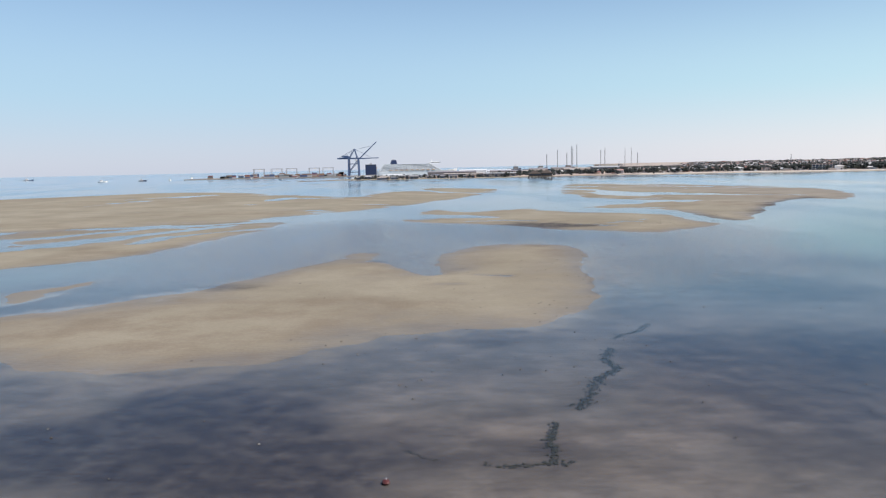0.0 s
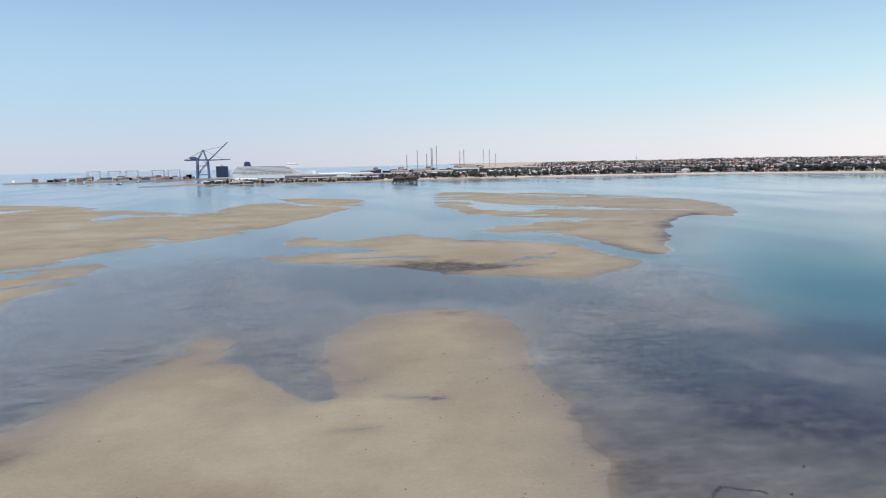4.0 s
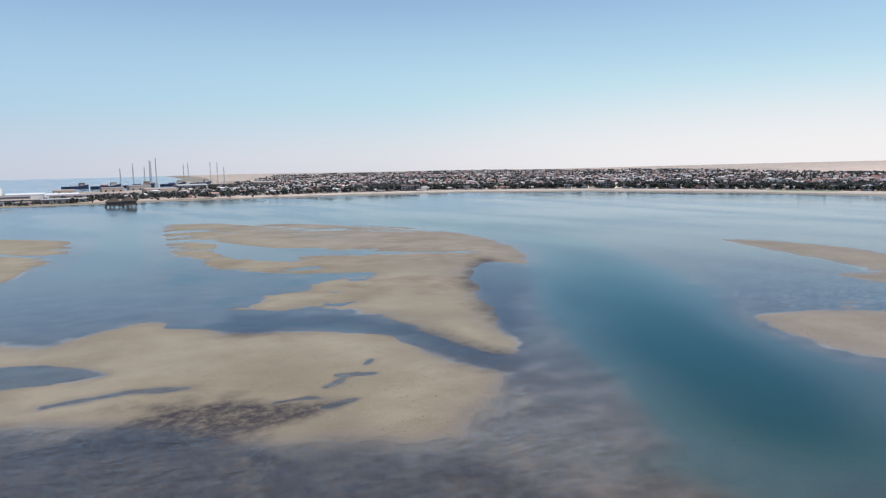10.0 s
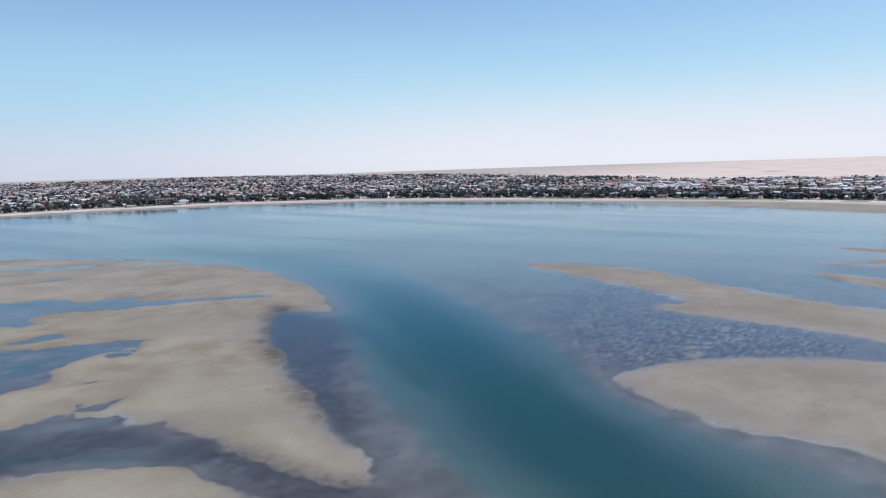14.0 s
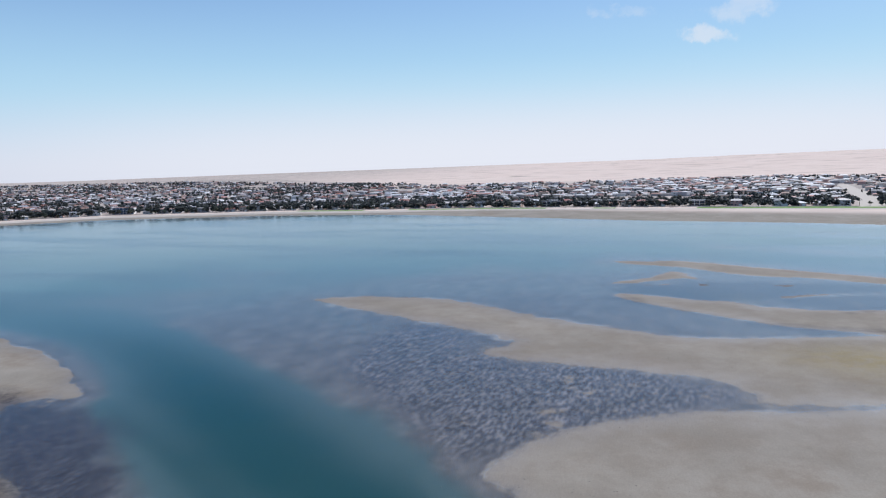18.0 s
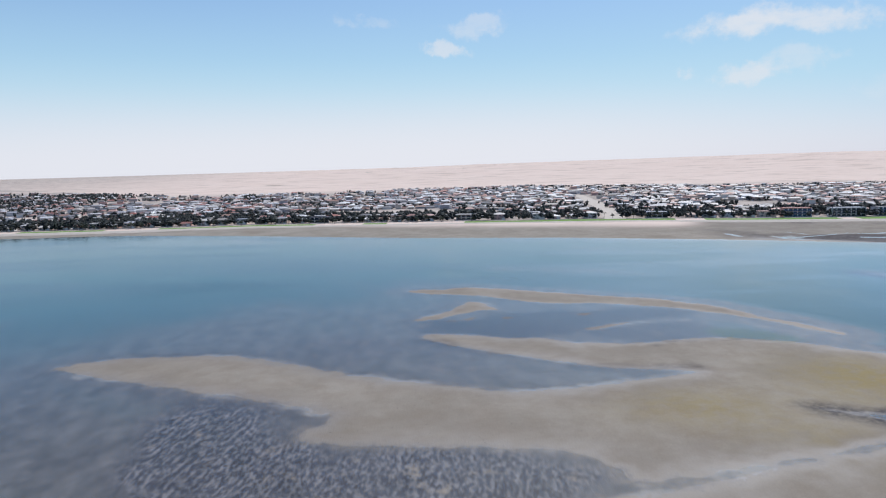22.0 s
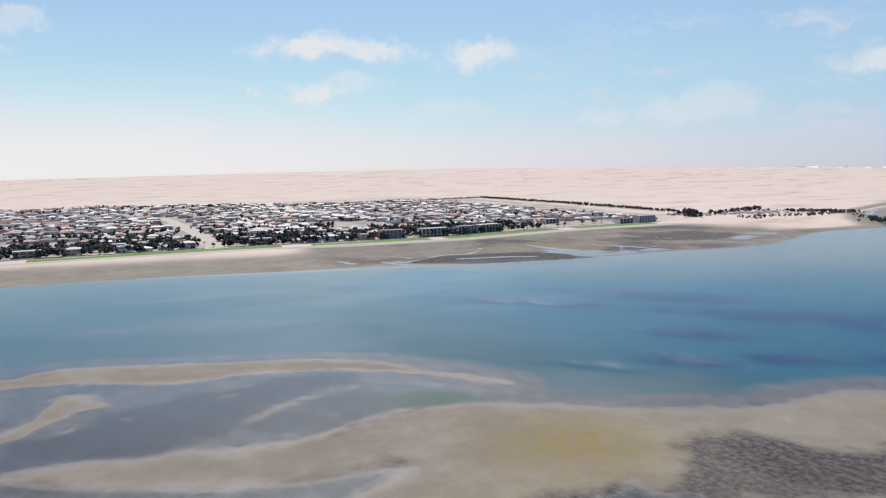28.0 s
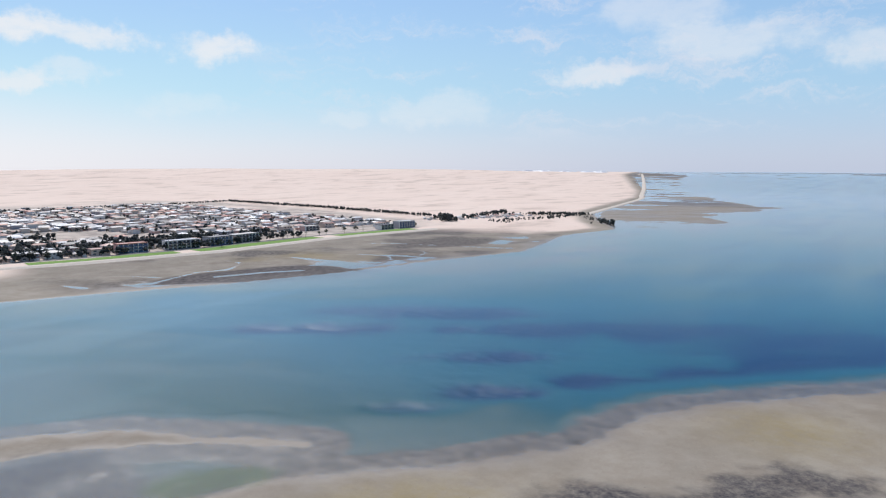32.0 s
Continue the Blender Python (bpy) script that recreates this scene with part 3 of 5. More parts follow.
    # brown bed; the last spot also darkens the near bank for cloud shade
    floor = 0.9 * spot(0, 55, 95, 45) + 0.75 * spot(30, 190, 75, 42) + 0.95 * spot(95, 150, 60, 45) + 0.7 * spot(-10, 150, 30, 25) + 0.85 * spot(22, 240, 46, 26)
    # the eastern banks' sand is browned for its backlit, vignetted look
    brown = np.maximum(brown, smooth(110, 190, x) * smooth(420, 300, y) * np.where(h > 0.03, 0.5, 0.26 + 0.42 * smooth(130, 50, y)))
    brown = np.maximum(brown, np.minimum(1, floor) * (0.75 + 0.5 * blot))
    urban = smooth(20, 60, inland) * smooth(-0.35, 0.25, 0.35 - layered(x, y, 120, 121, 4)) * np.maximum(smooth(3800, 2600, np.hypot(x - 900, y - 200)), smooth(1100, 1500, y)) * smooth(2100, 1750, x - 3000 * smooth(1000, 2000, y))
    urban = np.maximum(urban, 0.8 * smooth(900, 2300, y))
    return {"level": h, "dry": dry, "weed": weed, "ochre": np.minimum(ochre, 1), "mud": np.minimum(mud, 1), "brown": brown, "awash": awash, "urban": urban, "green": green, "sheen": sheen, "clear": smooth(50, -50, y)}


def lines(lo, hi, step, grow, end_lo, end_hi):
    mid = list(np.arange(lo, hi + 0.1, step))
    for end, at in ((end_hi, hi), (end_lo, lo)):
        p, side = at, 1 if end > at else -1
        while side * (end - p) > 0:
            p += side * (step + grow * abs(p - at))
            mid.append(p)
    return np.array(sorted(mid))


def sheet(name, xs, ys, z, mat, masks=()):
    nx, ny = len(xs), len(ys)
    gx, gy = np.meshgrid(xs, ys)
    me = bpy.data.meshes.new(name)
    me.vertices.add(nx * ny)
    me.vertices.foreach_set("co", np.stack([gx, gy, z], -1).astype(np.float32).ravel())
    i = (np.arange(ny - 1)[:, None] * nx + np.arange(nx - 1)[None]).ravel()
    quads = np.stack([i, i + 1, i + nx + 1, i + nx], -1).astype(np.int32)
    me.loops.add(quads.size)
    me.polygons.add(len(quads))
    me.loops.foreach_set("vertex_index", quads.ravel())
    me.polygons.foreach_set("loop_start", np.arange(0, quads.size, 4, dtype=np.int32))
    me.polygons.foreach_set("use_smooth", np.ones(len(quads), bool))
    me.update(calc_edges=True)
    for key, values in masks:
        me.attributes.new(key, "FLOAT", "POINT").data.foreach_set("value", values.astype(np.float32).ravel())
    me.materials.append(mat)
    return new(name, me)


# ground: sand, wet or dry, mud, weed
m_ground, n = material("tidal_sand")
place = n.add("ShaderNodeNewGeometry").outputs["Position"]
level, dry, weed, ochre, mud, brown, awash, urban, green, sheen, clear = (n.add("ShaderNodeAttribute", attribute_name=key).outputs["Fac"] for key in ("level", "dry", "weed", "ochre", "mud", "brown", "awash", "urban", "green", "sheen", "clear"))
broad = n.noise(place, 0.03, 5.0, 0.6)
mid = n.noise(place, 0.22, 6.0, 0.62)
grain = n.noise(place, 2.5, 4.0, 0.6)
streaks = n.noise(n.add("ShaderNodeMapping", {"Vector": place, "Rotation": (0, 0, radians(-35)), "Scale": (1.0, 4.0, 1.0)}).outputs[0], 0.05, 5.0, 0.6)
ragged = n.noise(n.add("ShaderNodeMapping", {"Vector": place, "Rotation": (0, 0, radians(40)), "Scale": (1.0, 2.2, 1.0)}).outputs[0], 0.5, 6.0, 0.7)
mottle = n.noise(place, 0.09, 7.0, 0.68)
jitter = n.math("ADD", level, n.math("ADD", n.math("MULTIPLY", n.math("SUBTRACT", mid, 0.5), 0.06), n.math("MULTIPLY", n.math("SUBTRACT", ragged, 0.5), 0.07)))
sand = n.mix(n.ramp(broad, 0.3, 0.7), (0.242, 0.208, 0.154), (0.318, 0.280, 0.215))
east = n.ramp(n.add("ShaderNodeSeparateXYZ", {0: place}).outputs[0], 90.0, 210.0, 0.0, 0.65)
sand = n.mix(east, sand, n.mix(n.ramp(broad, 0.3, 0.7), (0.225, 0.202, 0.178), (0.295, 0.268, 0.24)))
sand = n.mix(n.ramp(mottle, 0.42, 0.70, 0.0, 0.30), sand, (0.215, 0.185, 0.15))
sand = n.mix(n.ramp(ragged, 0.55, 0.75, 0.0, 0.2), sand, (0.39, 0.345, 0.29))
sand = n.mix(n.math("MULTIPLY", brown, n.ramp(mottle, 0.36, 0.66, 0.1, 0.45)), sand, (0.175, 0.125, 0.085))
wet = n.mix(n.ramp(mid, 0.3, 0.7), (0.08, 0.072, 0.075), (0.15, 0.134, 0.130))
wet = n.mix(n.ramp(streaks, 0.45, 0.68, 0.0, 0.45), wet, (0.125, 0.106, 0.095))
slant = n.add("ShaderNodeMapping", {"Vector": place, "Rotation": (0, 0, radians(30)), "Scale": (0.8, 2.3, 1.0)}).outputs[0]
flecks = n.ramp(n.noise(slant, 0.36, 6.0, 0.66), 0.44, 0.60)
wet = n.mix(n.math("MULTIPLY", awash, 0.85), wet, (0.042, 0.042, 0.060))
wet = n.mix(n.math("MULTIPLY", awash, n.math("MULTIPLY", flecks, 0.75)), wet, (0.235, 0.225, 0.235))
damp_sand = n.mix(n.ramp(jitter, 0.0, 0.14), n.mix(0.45, sand, (0.17, 0.14, 0.115)), sand)
c = n.mix(n.ramp(jitter, n.math("MULTIPLY_ADD", brown, -0.08, -0.02), n.math("MULTIPLY_ADD", brown, 0.05, 0.018)), wet, damp_sand)
c = n.mix(n.math("MULTIPLY", ochre, n.math("MULTIPLY", n.ramp(mid, 0.25, 0.65, 0.35, 0.95), n.ramp(level, 0.0, 0.15))), c, (0.25, 0.195, 0.085))
wash = n.mix(n.math("MULTIPLY", brown, 0.92), (0.135, 0.15, 0.165), n.mix(n.ramp(mid, 0.35, 0.65), (0.115, 0.086, 0.068), (0.20, 0.158, 0.126)))
c = n.mix(n.math("MULTIPLY", n.ramp(jitter, 0.02, -0.10, 0.0, 0.8), n.math("MULTIPLY_ADD", awash, -0.8, 1.0)), c, wash)
c = n.mix(n.ramp(level, -0.12, -0.36, 0.0, 0.75), c, (0.045, 0.105, 0.12))
c = n.mix(n.ramp(level, -0.30, -0.82), c, (0.009, 0.056, 0.060))
c = n.mix(n.math("MULTIPLY", clear, n.ramp(level, -0.38, -0.85)), c, (0.008, 0.085, 0.135))
c = n.mix(n.math("MULTIPLY", clear, n.ramp(level, -0.95, -1.75)), c, (0.001, 0.020, 0.085))
blotch = n.noise(n.add("ShaderNodeMapping", {"Vector": place, "Rotation": (0, 0, radians(-25)), "Scale": (0.7, 1.2, 1.0)}).outputs[0], 0.11, 9.0, 0.74)
under = n.math("MULTIPLY", n.math("MULTIPLY", n.ramp(jitter, 0.0, -0.03), n.ramp(level, -0.42, -0.16)), n.math("SUBTRACT", 1.0, dry))
patchy = n.math("MULTIPLY_ADD", under, n.math("SUBTRACT", n.ramp(blotch, 0.34, 0.68, 0.72, 1.25), 1.0), 1.0)
c = n.mix(1.0, c, n.add("ShaderNodeCombineColor", {0: patchy, 1: patchy, 2: patchy}).outputs[0], "MULTIPLY")
# pale waterline fringe: foam, with the shine of thin water painted in
rim = n.math("MULTIPLY", n.ramp(jitter, -0.032, -0.010), n.ramp(jitter, 0.012, -0.004))
rim = n.math("MULTIPLY", n.math("MULTIPLY", rim, n.ramp(broad, 0.47, 0.60)), n.math("SUBTRACT", 1.0, n.math("MAXIMUM", dry, n.math("MAXIMUM", brown, weed))))
c = n.mix(n.math("MULTIPLY", rim, n.math("MULTIPLY_ADD", awash, -0.4, 0.45)), c, (0.44, 0.43, 0.42))
flecks = n.ramp(n.noise(place, 0.45, 7.0, 0.7), 0.25, 0.66, 0.35, 1.0)
c = n.mix(n.math("MULTIPLY", weed, n.math("MULTIPLY", flecks, 0.92)), c, (0.030, 0.029, 0.040))
# sky sheen on the riffles, painted as broken pale flecks
broken = n.noise(n.add("ShaderNodeMapping", {"Vector": place, "Rotation": (0, 0, radians(15)), "Scale": (0.5, 1.0, 1.0)}).outputs[0], 0.42, 7.0, 0.74)
c = n.mix(n.math("MULTIPLY", n.math("MULTIPLY", sheen, n.math("SUBTRACT", 1.0, weed)), n.ramp(broken, 0.44, 0.62, 0.1, 0.65)), c, (0.20, 0.20, 0.21))
c = n.mix(n.math("MULTIPLY", green, n.ramp(ragged, 0.35, 0.60, 0.35, 0.95)), c, (0.055, 0.085, 0.03))
c = n.mix(n.math("MULTIPLY", mud, 0.93), c, n.mix(n.ramp(mid, 0.35, 0.65), (0.026, 0.023, 0.028), (0.115, 0.10, 0.10)))
desert = n.mix(n.noise(place, 0.006, 6.0, 0.62), (0.58, 0.455, 0.385), (0.70, 0.585, 0.515))
bands = n.noise(n.add("ShaderNodeMapping", {"Vector": place, "Rotation": (0, 0, radians(-20)), "Scale": (2.2, 1.0, 1.0)}).outputs[0], 0.006, 7.0, 0.68)
desert = n.mix(n.ramp(bands, 0.50, 0.66, 0.0, 0.5), desert, (0.31, 0.235, 0.195))
yards = n.mix(n.ramp(n.noise(place, 0.03, 5.0, 0.7), 0.35, 0.65), (0.26, 0.225, 0.205), (0.50, 0.43, 0.375))
desert = n.mix(n.ramp(n.noise(place, 0.02, 6.0, 0.7), 0.58, 0.70, 0.0, 0.6), desert, (0.66, 0.57, 0.50))
c = n.mix(dry, c, n.mix(urban, desert, yards))
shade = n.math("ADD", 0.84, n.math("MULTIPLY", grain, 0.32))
c = n.mix(1.0, c, n.add("ShaderNodeCombineColor", {0: shade, 1: shade, 2: shade}).outputs[0], "MULTIPLY")
damp = n.math("MULTIPLY", n.ramp(jitter, 0.10, 0.0), n.math("SUBTRACT", 1.0, dry))
bsdf = n.add("ShaderNodeBsdfPrincipled", {"Base Color": c, "Roughness": n.math("SUBTRACT", 0.9, n.math("MULTIPLY", damp, 0.42)), "Specular IOR Level": n.math("ADD", 0.12, n.math("MULTIPLY", damp, 0.18))})
rip = n.noise(n.add("ShaderNodeMapping", {"Vector": place, "Rotation": (0, 0, radians(25)), "Scale": (1.0, 3.0, 1.0)}).outputs[0], 0.6, 3.0, 0.5)
height = n.math("ADD", n.math("MULTIPLY", rip, 1.2), n.math("ADD", mid, n.math("MULTIPLY", grain, 0.5)))
n.put(bsdf.inputs["Normal"], n.add("ShaderNodeBump", {"Height": height, "Strength": 0.4, "Distance": 0.10}))
n.add("ShaderNodeOutputMaterial", {0: bsdf})

# water: a clear skin over the bed, which mirrors the sky at a low angle
m_water, n = material("lagoon_water")
place = n.add("ShaderNodeNewGeometry").outputs["Position"]
small = n.noise(place, 0.9, 4.0, 0.6)
large = n.noise(place, 0.035, 1.0, 0.5)
reach = n.add("ShaderNodeVectorMath", {0: place, 1: (30.0, 120.0, 0.0)}, operation="DISTANCE").outputs["Value"]
near = n.ramp(reach, 190.0, 60.0)  # wind ripples in the shallows only
long = n.add("ShaderNodeMapping", {"Vector": place, "Rotation": (0, 0, radians(-14)), "Scale": (3.4, 0.8, 1.0)}).outputs[0]
slick = n.ramp(n.noise(long, 0.006, 2.0, 0.55), 0.40, 0.62)
bump = n.add("ShaderNodeBump", {"Height": n.math("ADD", n.math("MULTIPLY", n.math("MULTIPLY", small, near), 0.03), n.math("MULTIPLY", large, 0.05)), "Strength": 0.035, "Distance": 1.0})
# riffles where the ebb runs off over the middle flat
flow = n.ramp(n.add("ShaderNodeVectorMath", {0: place, 1: (5.0, 198.0, 0.0)}, operation="DISTANCE").outputs["Value"], 110.0, 55.0)
riffle = n.noise(n.add("ShaderNodeMapping", {"Vector": place, "Rotation": (0, 0, radians(20)), "Scale": (0.5, 1.3, 1.0)}).outputs[0], 0.5, 5.0, 0.72)
bump = n.add("ShaderNodeBump", {"Height": n.math("MULTIPLY", riffle, 0.28), "Strength": n.math("MULTIPLY", flow, 0.8), "Distance": 1.0, "Normal": bump})
plain = n.add("ShaderNodeFresnel", {"IOR": 1.333, "Normal": bump}).outputs[0]
fres = n.math("MULTIPLY", n.math("POWER", plain, 1.2), n.math("MULTIPLY_ADD", plain, 0.12, 0.95), clamp=True)
tone = n.mix(n.ramp(plain, 0.18, 0.58), (0.40, 0.76, 1.0), (0.95, 0.97, 1.0))
gloss = n.add("ShaderNodeBsdfGlossy", {"Color": tone, "Roughness": n.math("ADD", 0.11, n.math("MULTIPLY", slick, 0.10)), "Normal": bump})
clear = n.add("ShaderNodeBsdfTransparent", {"Color": (0.965, 0.975, 0.97, 1.0)})
mixed = n.add("ShaderNodeMixShader", {0: fres, 1: clear, 2: gloss})
n.add("ShaderNodeOutputMaterial", {0: mixed})

xs = lines(-90, 420, 1.25, 0.016, -4950, 4950)
ys = lines(-50, 430, 1.25, 0.016, -4950, 4950)
xs = np.unique(np.concatenate([xs, np.arange(584, 880, 4.0)]))
ys = np.unique(np.concatenate([ys, np.arange(-500, -40, 4.5)]))
gx, gy = np.meshgrid(xs, ys)
masks = lay(gx, gy)
h = masks["level"]
ground = sheet("ground", xs, ys, h + rise(gx, gy), m_ground, tuple(masks.items()))
tagged(ground, "pale tidal sand, wet mud and dry desert plain", "ground", kind="structure")
wx = lines(-200, 500, 50, 0.05, -4950, 4950)
wz = rise(*np.meshgrid(wx, wx))
water = sheet("water", wx, wx, wz, m_water)
tagged(water, "calm shallow lagoon water mirroring the sky", "water", kind="structure")
GX, GY, GH = xs, ys, h


def ground_at(x, y):
    i, j = np.searchsorted(GX, x), np.searchsorted(GY, y)
    return float(GH[min(j, len(GY) - 1), min(i, len(GX) - 1)] + rise(x, y))

# ---- materials of the town ----
WHITES = ((0.76, 0.74, 0.72), (0.62, 0.55, 0.49), (0.52, 0.44, 0.38), (0.70, 0.68, 0.67), (0.45, 0.41, 0.41), (0.62, 0.50, 0.43), (0.58, 0.38, 0.34), (0.40, 0.38, 0.40))
ROOFS = ((0.74, 0.73, 0.73), (0.50, 0.48, 0.48), (0.34, 0.13, 0.10), (0.58, 0.57, 0.58), (0.30, 0.29, 0.31), (0.48, 0.44, 0.42), (0.24, 0.10, 0.08), (0.13, 0.125, 0.14), (0.56, 0.52, 0.49), (0.30, 0.17, 0.13), (0.38, 0.38, 0.42), (0.09, 0.09, 0.11), (0.48, 0.30, 0.26), (0.26, 0.23, 0.21))
m_wall = surface("plaster", (0.7, 0.65, 0.6), 0.9, ramp=WHITES, scale=0.3, bump=0.1)
m_roof = surface("roof_sheet", (0.5, 0.5, 0.5), 0.6, ramp=ROOFS, scale=0.25, bump=0.2)
m_wall_many = surface("plaster_many", (0.7, 0.65, 0.6), 0.9, ramp=WHITES, island=True, scale=0.1)
m_roof_many = surface("roof_many", (0.5, 0.5, 0.5), 0.6, ramp=ROOFS, island=True, scale=0.1)
m_glass = surface("dark_glass", (0.03, 0.045, 0.07), 0.08, vary=0.1, spec=0.8)
m_blue_glass = surface("blue_glass", (0.05, 0.10, 0.20), 0.06, vary=0.1, spec=0.9)
m_frame = surface("white_frame", (0.78, 0.78, 0.76), 0.5)
m_wood = surface("dark_timber", (0.07, 0.052, 0.042), 0.8, scale=0.6, bump=0.3)
m_door = surface("door_paint", (0.16, 0.09, 0.06), 0.6, ramp=((0.16, 0.09, 0.06), (0.7, 0.7, 0.68), (0.05, 0.07, 0.10), (0.25, 0.2, 0.15)))
m_bark = surface("bark", (0.11, 0.08, 0.06), 0.95, scale=2.0, bump=0.4)
m_leaf = surface("leaves", (0.04, 0.06, 0.03), 0.8, vary=0.45, scale=0.5, ramp=((0.028, 0.042, 0.024), (0.04, 0.05, 0.025), (0.024, 0.035, 0.024), (0.05, 0.058, 0.034)))
# these leaf colours are shifted towards blue in place of distance haze
m_leaf_many = surface("leaves_many", (0.04, 0.055, 0.03), 0.85, vary=0.4, scale=0.5, island=True, ramp=((0.018, 0.025, 0.024), (0.028, 0.034, 0.030), (0.014, 0.020, 0.023), (0.042, 0.045, 0.038)))
m_pine = surface("pine_needles", (0.022, 0.036, 0.026), 0.85, vary=0.4, scale=0.8)
m_lawn = surface("lawn_grass", (0.12, 0.225, 0.03), 0.95, vary=0.4, scale=0.15, bump=0.3)
m_road = surface("asphalt", (0.17, 0.16, 0.155), 0.9, vary=0.25, scale=0.15)
m_sandroad = surface("salt_gravel_road", (0.50, 0.44, 0.38), 0.95, vary=0.2, scale=0.1)
m_conc = surface("concrete", (0.30, 0.28, 0.26), 0.9, vary=0.25, scale=0.3, bump=0.2)
m_bank = surface("pale_stone", (0.52, 0.46, 0.40), 0.95, vary=0.3, scale=0.3, bump=0.4)
m_salt = surface("salt", (0.86, 0.86, 0.87), 0.8, vary=0.1)

# ---- the sea front: wall, lawn, road ----
FRONT = shape("300,1240 520,1195 690,1130 840,960 905,720 908,601 926,440 906,190 886,0 849,-150 828,-262 834,-401 830,-477 808,-622")
LEGS = np.hypot(*np.diff(FRONT, axis=0).T)
TOTAL = LEGS.sum()


def front(s, off=0.0):
    """A place s metres along the front from its northern end, off metres inland, and the way the front runs there in degrees."""
    def at(v):
        v = min(max(v, 0.0), TOTAL)
        k = int(np.searchsorted(np.cumsum(LEGS), v))
        k = min(k, len(LEGS) - 1)
        u = (v - (np.cumsum(LEGS)[k] - LEGS[k])) / LEGS[k]
        return FRONT[k] * (1 - u) + FRONT[k + 1] * u
    p, d = at(s), at(s + 40) - at(s - 40)
    d = d / np.hypot(*d)
    q = p + off * np.array([-d[1], d[0]])
    return q[0], q[1], math.degrees(math.atan2(d[1], d[0]))


def strip(name, s0, s1, off0, off1, z, thick, mat, label, category, step=14.0, wob=0.0, batter=0.0):
    bm = bmesh.new()
    last = None
    for s in np.arange(s0, s1 + 0.1, step):
        w = wob * math.sin(s * 0.05) + wob * math.sin(s * 0.021)
        a, b = front(s, off0 + 0.3 * w)[:2], front(s, off1 + w)[:2]
        foot = front(s, off0 - batter)[:2]
        ring = [bm.verts.new((*foot, z - thick)), bm.verts.new((*a, z)), bm.verts.new((*b, z)), bm.verts.new((*b, z - thick))]
        if last:
            for i in range(3):
                bm.faces.new((last[i], last[i + 1], ring[i + 1], ring[i]))
        last = ring
    bmesh.ops.recalc_face_normals(bm, faces=bm.faces)
    ob = new(name, mesh_of(name, bm, mat))
    return tagged(ob, label, category, kind="structure")


strip("sea_wall", 0, TOTAL, -1.6, 0.6, 2.2, 2.0, m_bank, "low battered sea wall of pale stone along the lagoon", "wall", batter=6.0)
strip("pavement", 0, TOTAL, 0.6, 7.0, 2.08, 0.5, m_sandroad, "pale paved promenade behind the sea wall", "pavement")
road_band = strip("road", 0, TOTAL, 30, 40, 2.06, 0.5, m_road, "grey asphalt esplanade road along the front", "road")
for k, (s0, s1, wide) in enumerate(((900, 1010, 14), (1060, 1250, 16), (1300, 1330, 14), (1420, 1660, 20), (1690, 1840, 21), (1850, 2040, 24), (2060, 2200, 21))):
    strip("lawn", s0, min(s1, TOTAL), 7.4, 7.4 + wide, 2.12, 0.5, m_lawn, "strip of watered green lawn beside the promenade", "lawn", wob=1.5)

# the wide cross road up into the town
bm = bmesh.new()
last = None
for x, y, w in ((895, 10, 26), (980, -6, 26), (1100, -26, 24), (1276, -46, 22), (1500, -70, 16)):
    ring = [bm.verts.new((x, y + w / 2, 2.10)), bm.verts.new((x, y - w / 2, 2.10)), bm.verts.new((x, y - w / 2, 1.6)), bm.verts.new((x, y + w / 2, 1.6))]
    if last:
        for i in (0, 1, 3):
            bm.faces.new((last[i], last[(i + 1) % 4], ring[(i + 1) % 4], ring[i]))
    last = ring
bmesh.ops.recalc_face_normals(bm, faces=bm.faces)
tagged(new("road", mesh_of("road", bm, m_sandroad)), "wide pale sandy road running inland between houses", "road", kind="structure")

# ---- houses ----


def roof_mesh(w, d, h, kind, over=0.6):
    bm = bmesh.new()
    w, d = w / 2 + over, d / 2 + over
    if kind == "flat":
        box(bm, 0, 0, 0, 2 * w, 2 * d, 0.35)
        for sx, sy, lx, ly in ((0, -d + 0.15, 2 * w, 0.3), (0, d - 0.15, 2 * w, 0.3), (-w + 0.15, 0, 0.3, 2 * d - 0.6), (w - 0.15, 0, 0.3, 2 * d - 0.6)):
            box(bm, sx, sy, 0.35, lx, ly, 0.35)
        return bm
    inset = w - 0.01 if kind == "gable" else max(0.4, w - d)
    ridge = w if kind == "gable" else inset
    base = [bm.verts.new((x, y, z)) for z in (0.0, 0.18) for x, y in ((-w, -d), (w, -d), (w, d), (-w, d))]
    top = [bm.verts.new((-ridge, 0, h)), bm.verts.new((ridge, 0, h))]
    bm.faces.new(base[3::-1])
    for i in range(4):
        bm.faces.new((base[i], base[(i + 1) % 4], base[4 + (i + 1) % 4], base[4 + i]))
    b = base[4:]
    bm.faces.new((b[0], b[1], top[1], top[0]))
    bm.faces.new((b[2], b[3], top[0], top[1]))
    bm.faces.new((b[1], b[2], top[1]))
    bm.faces.new((b[3], b[0], top[0]))
    return bm


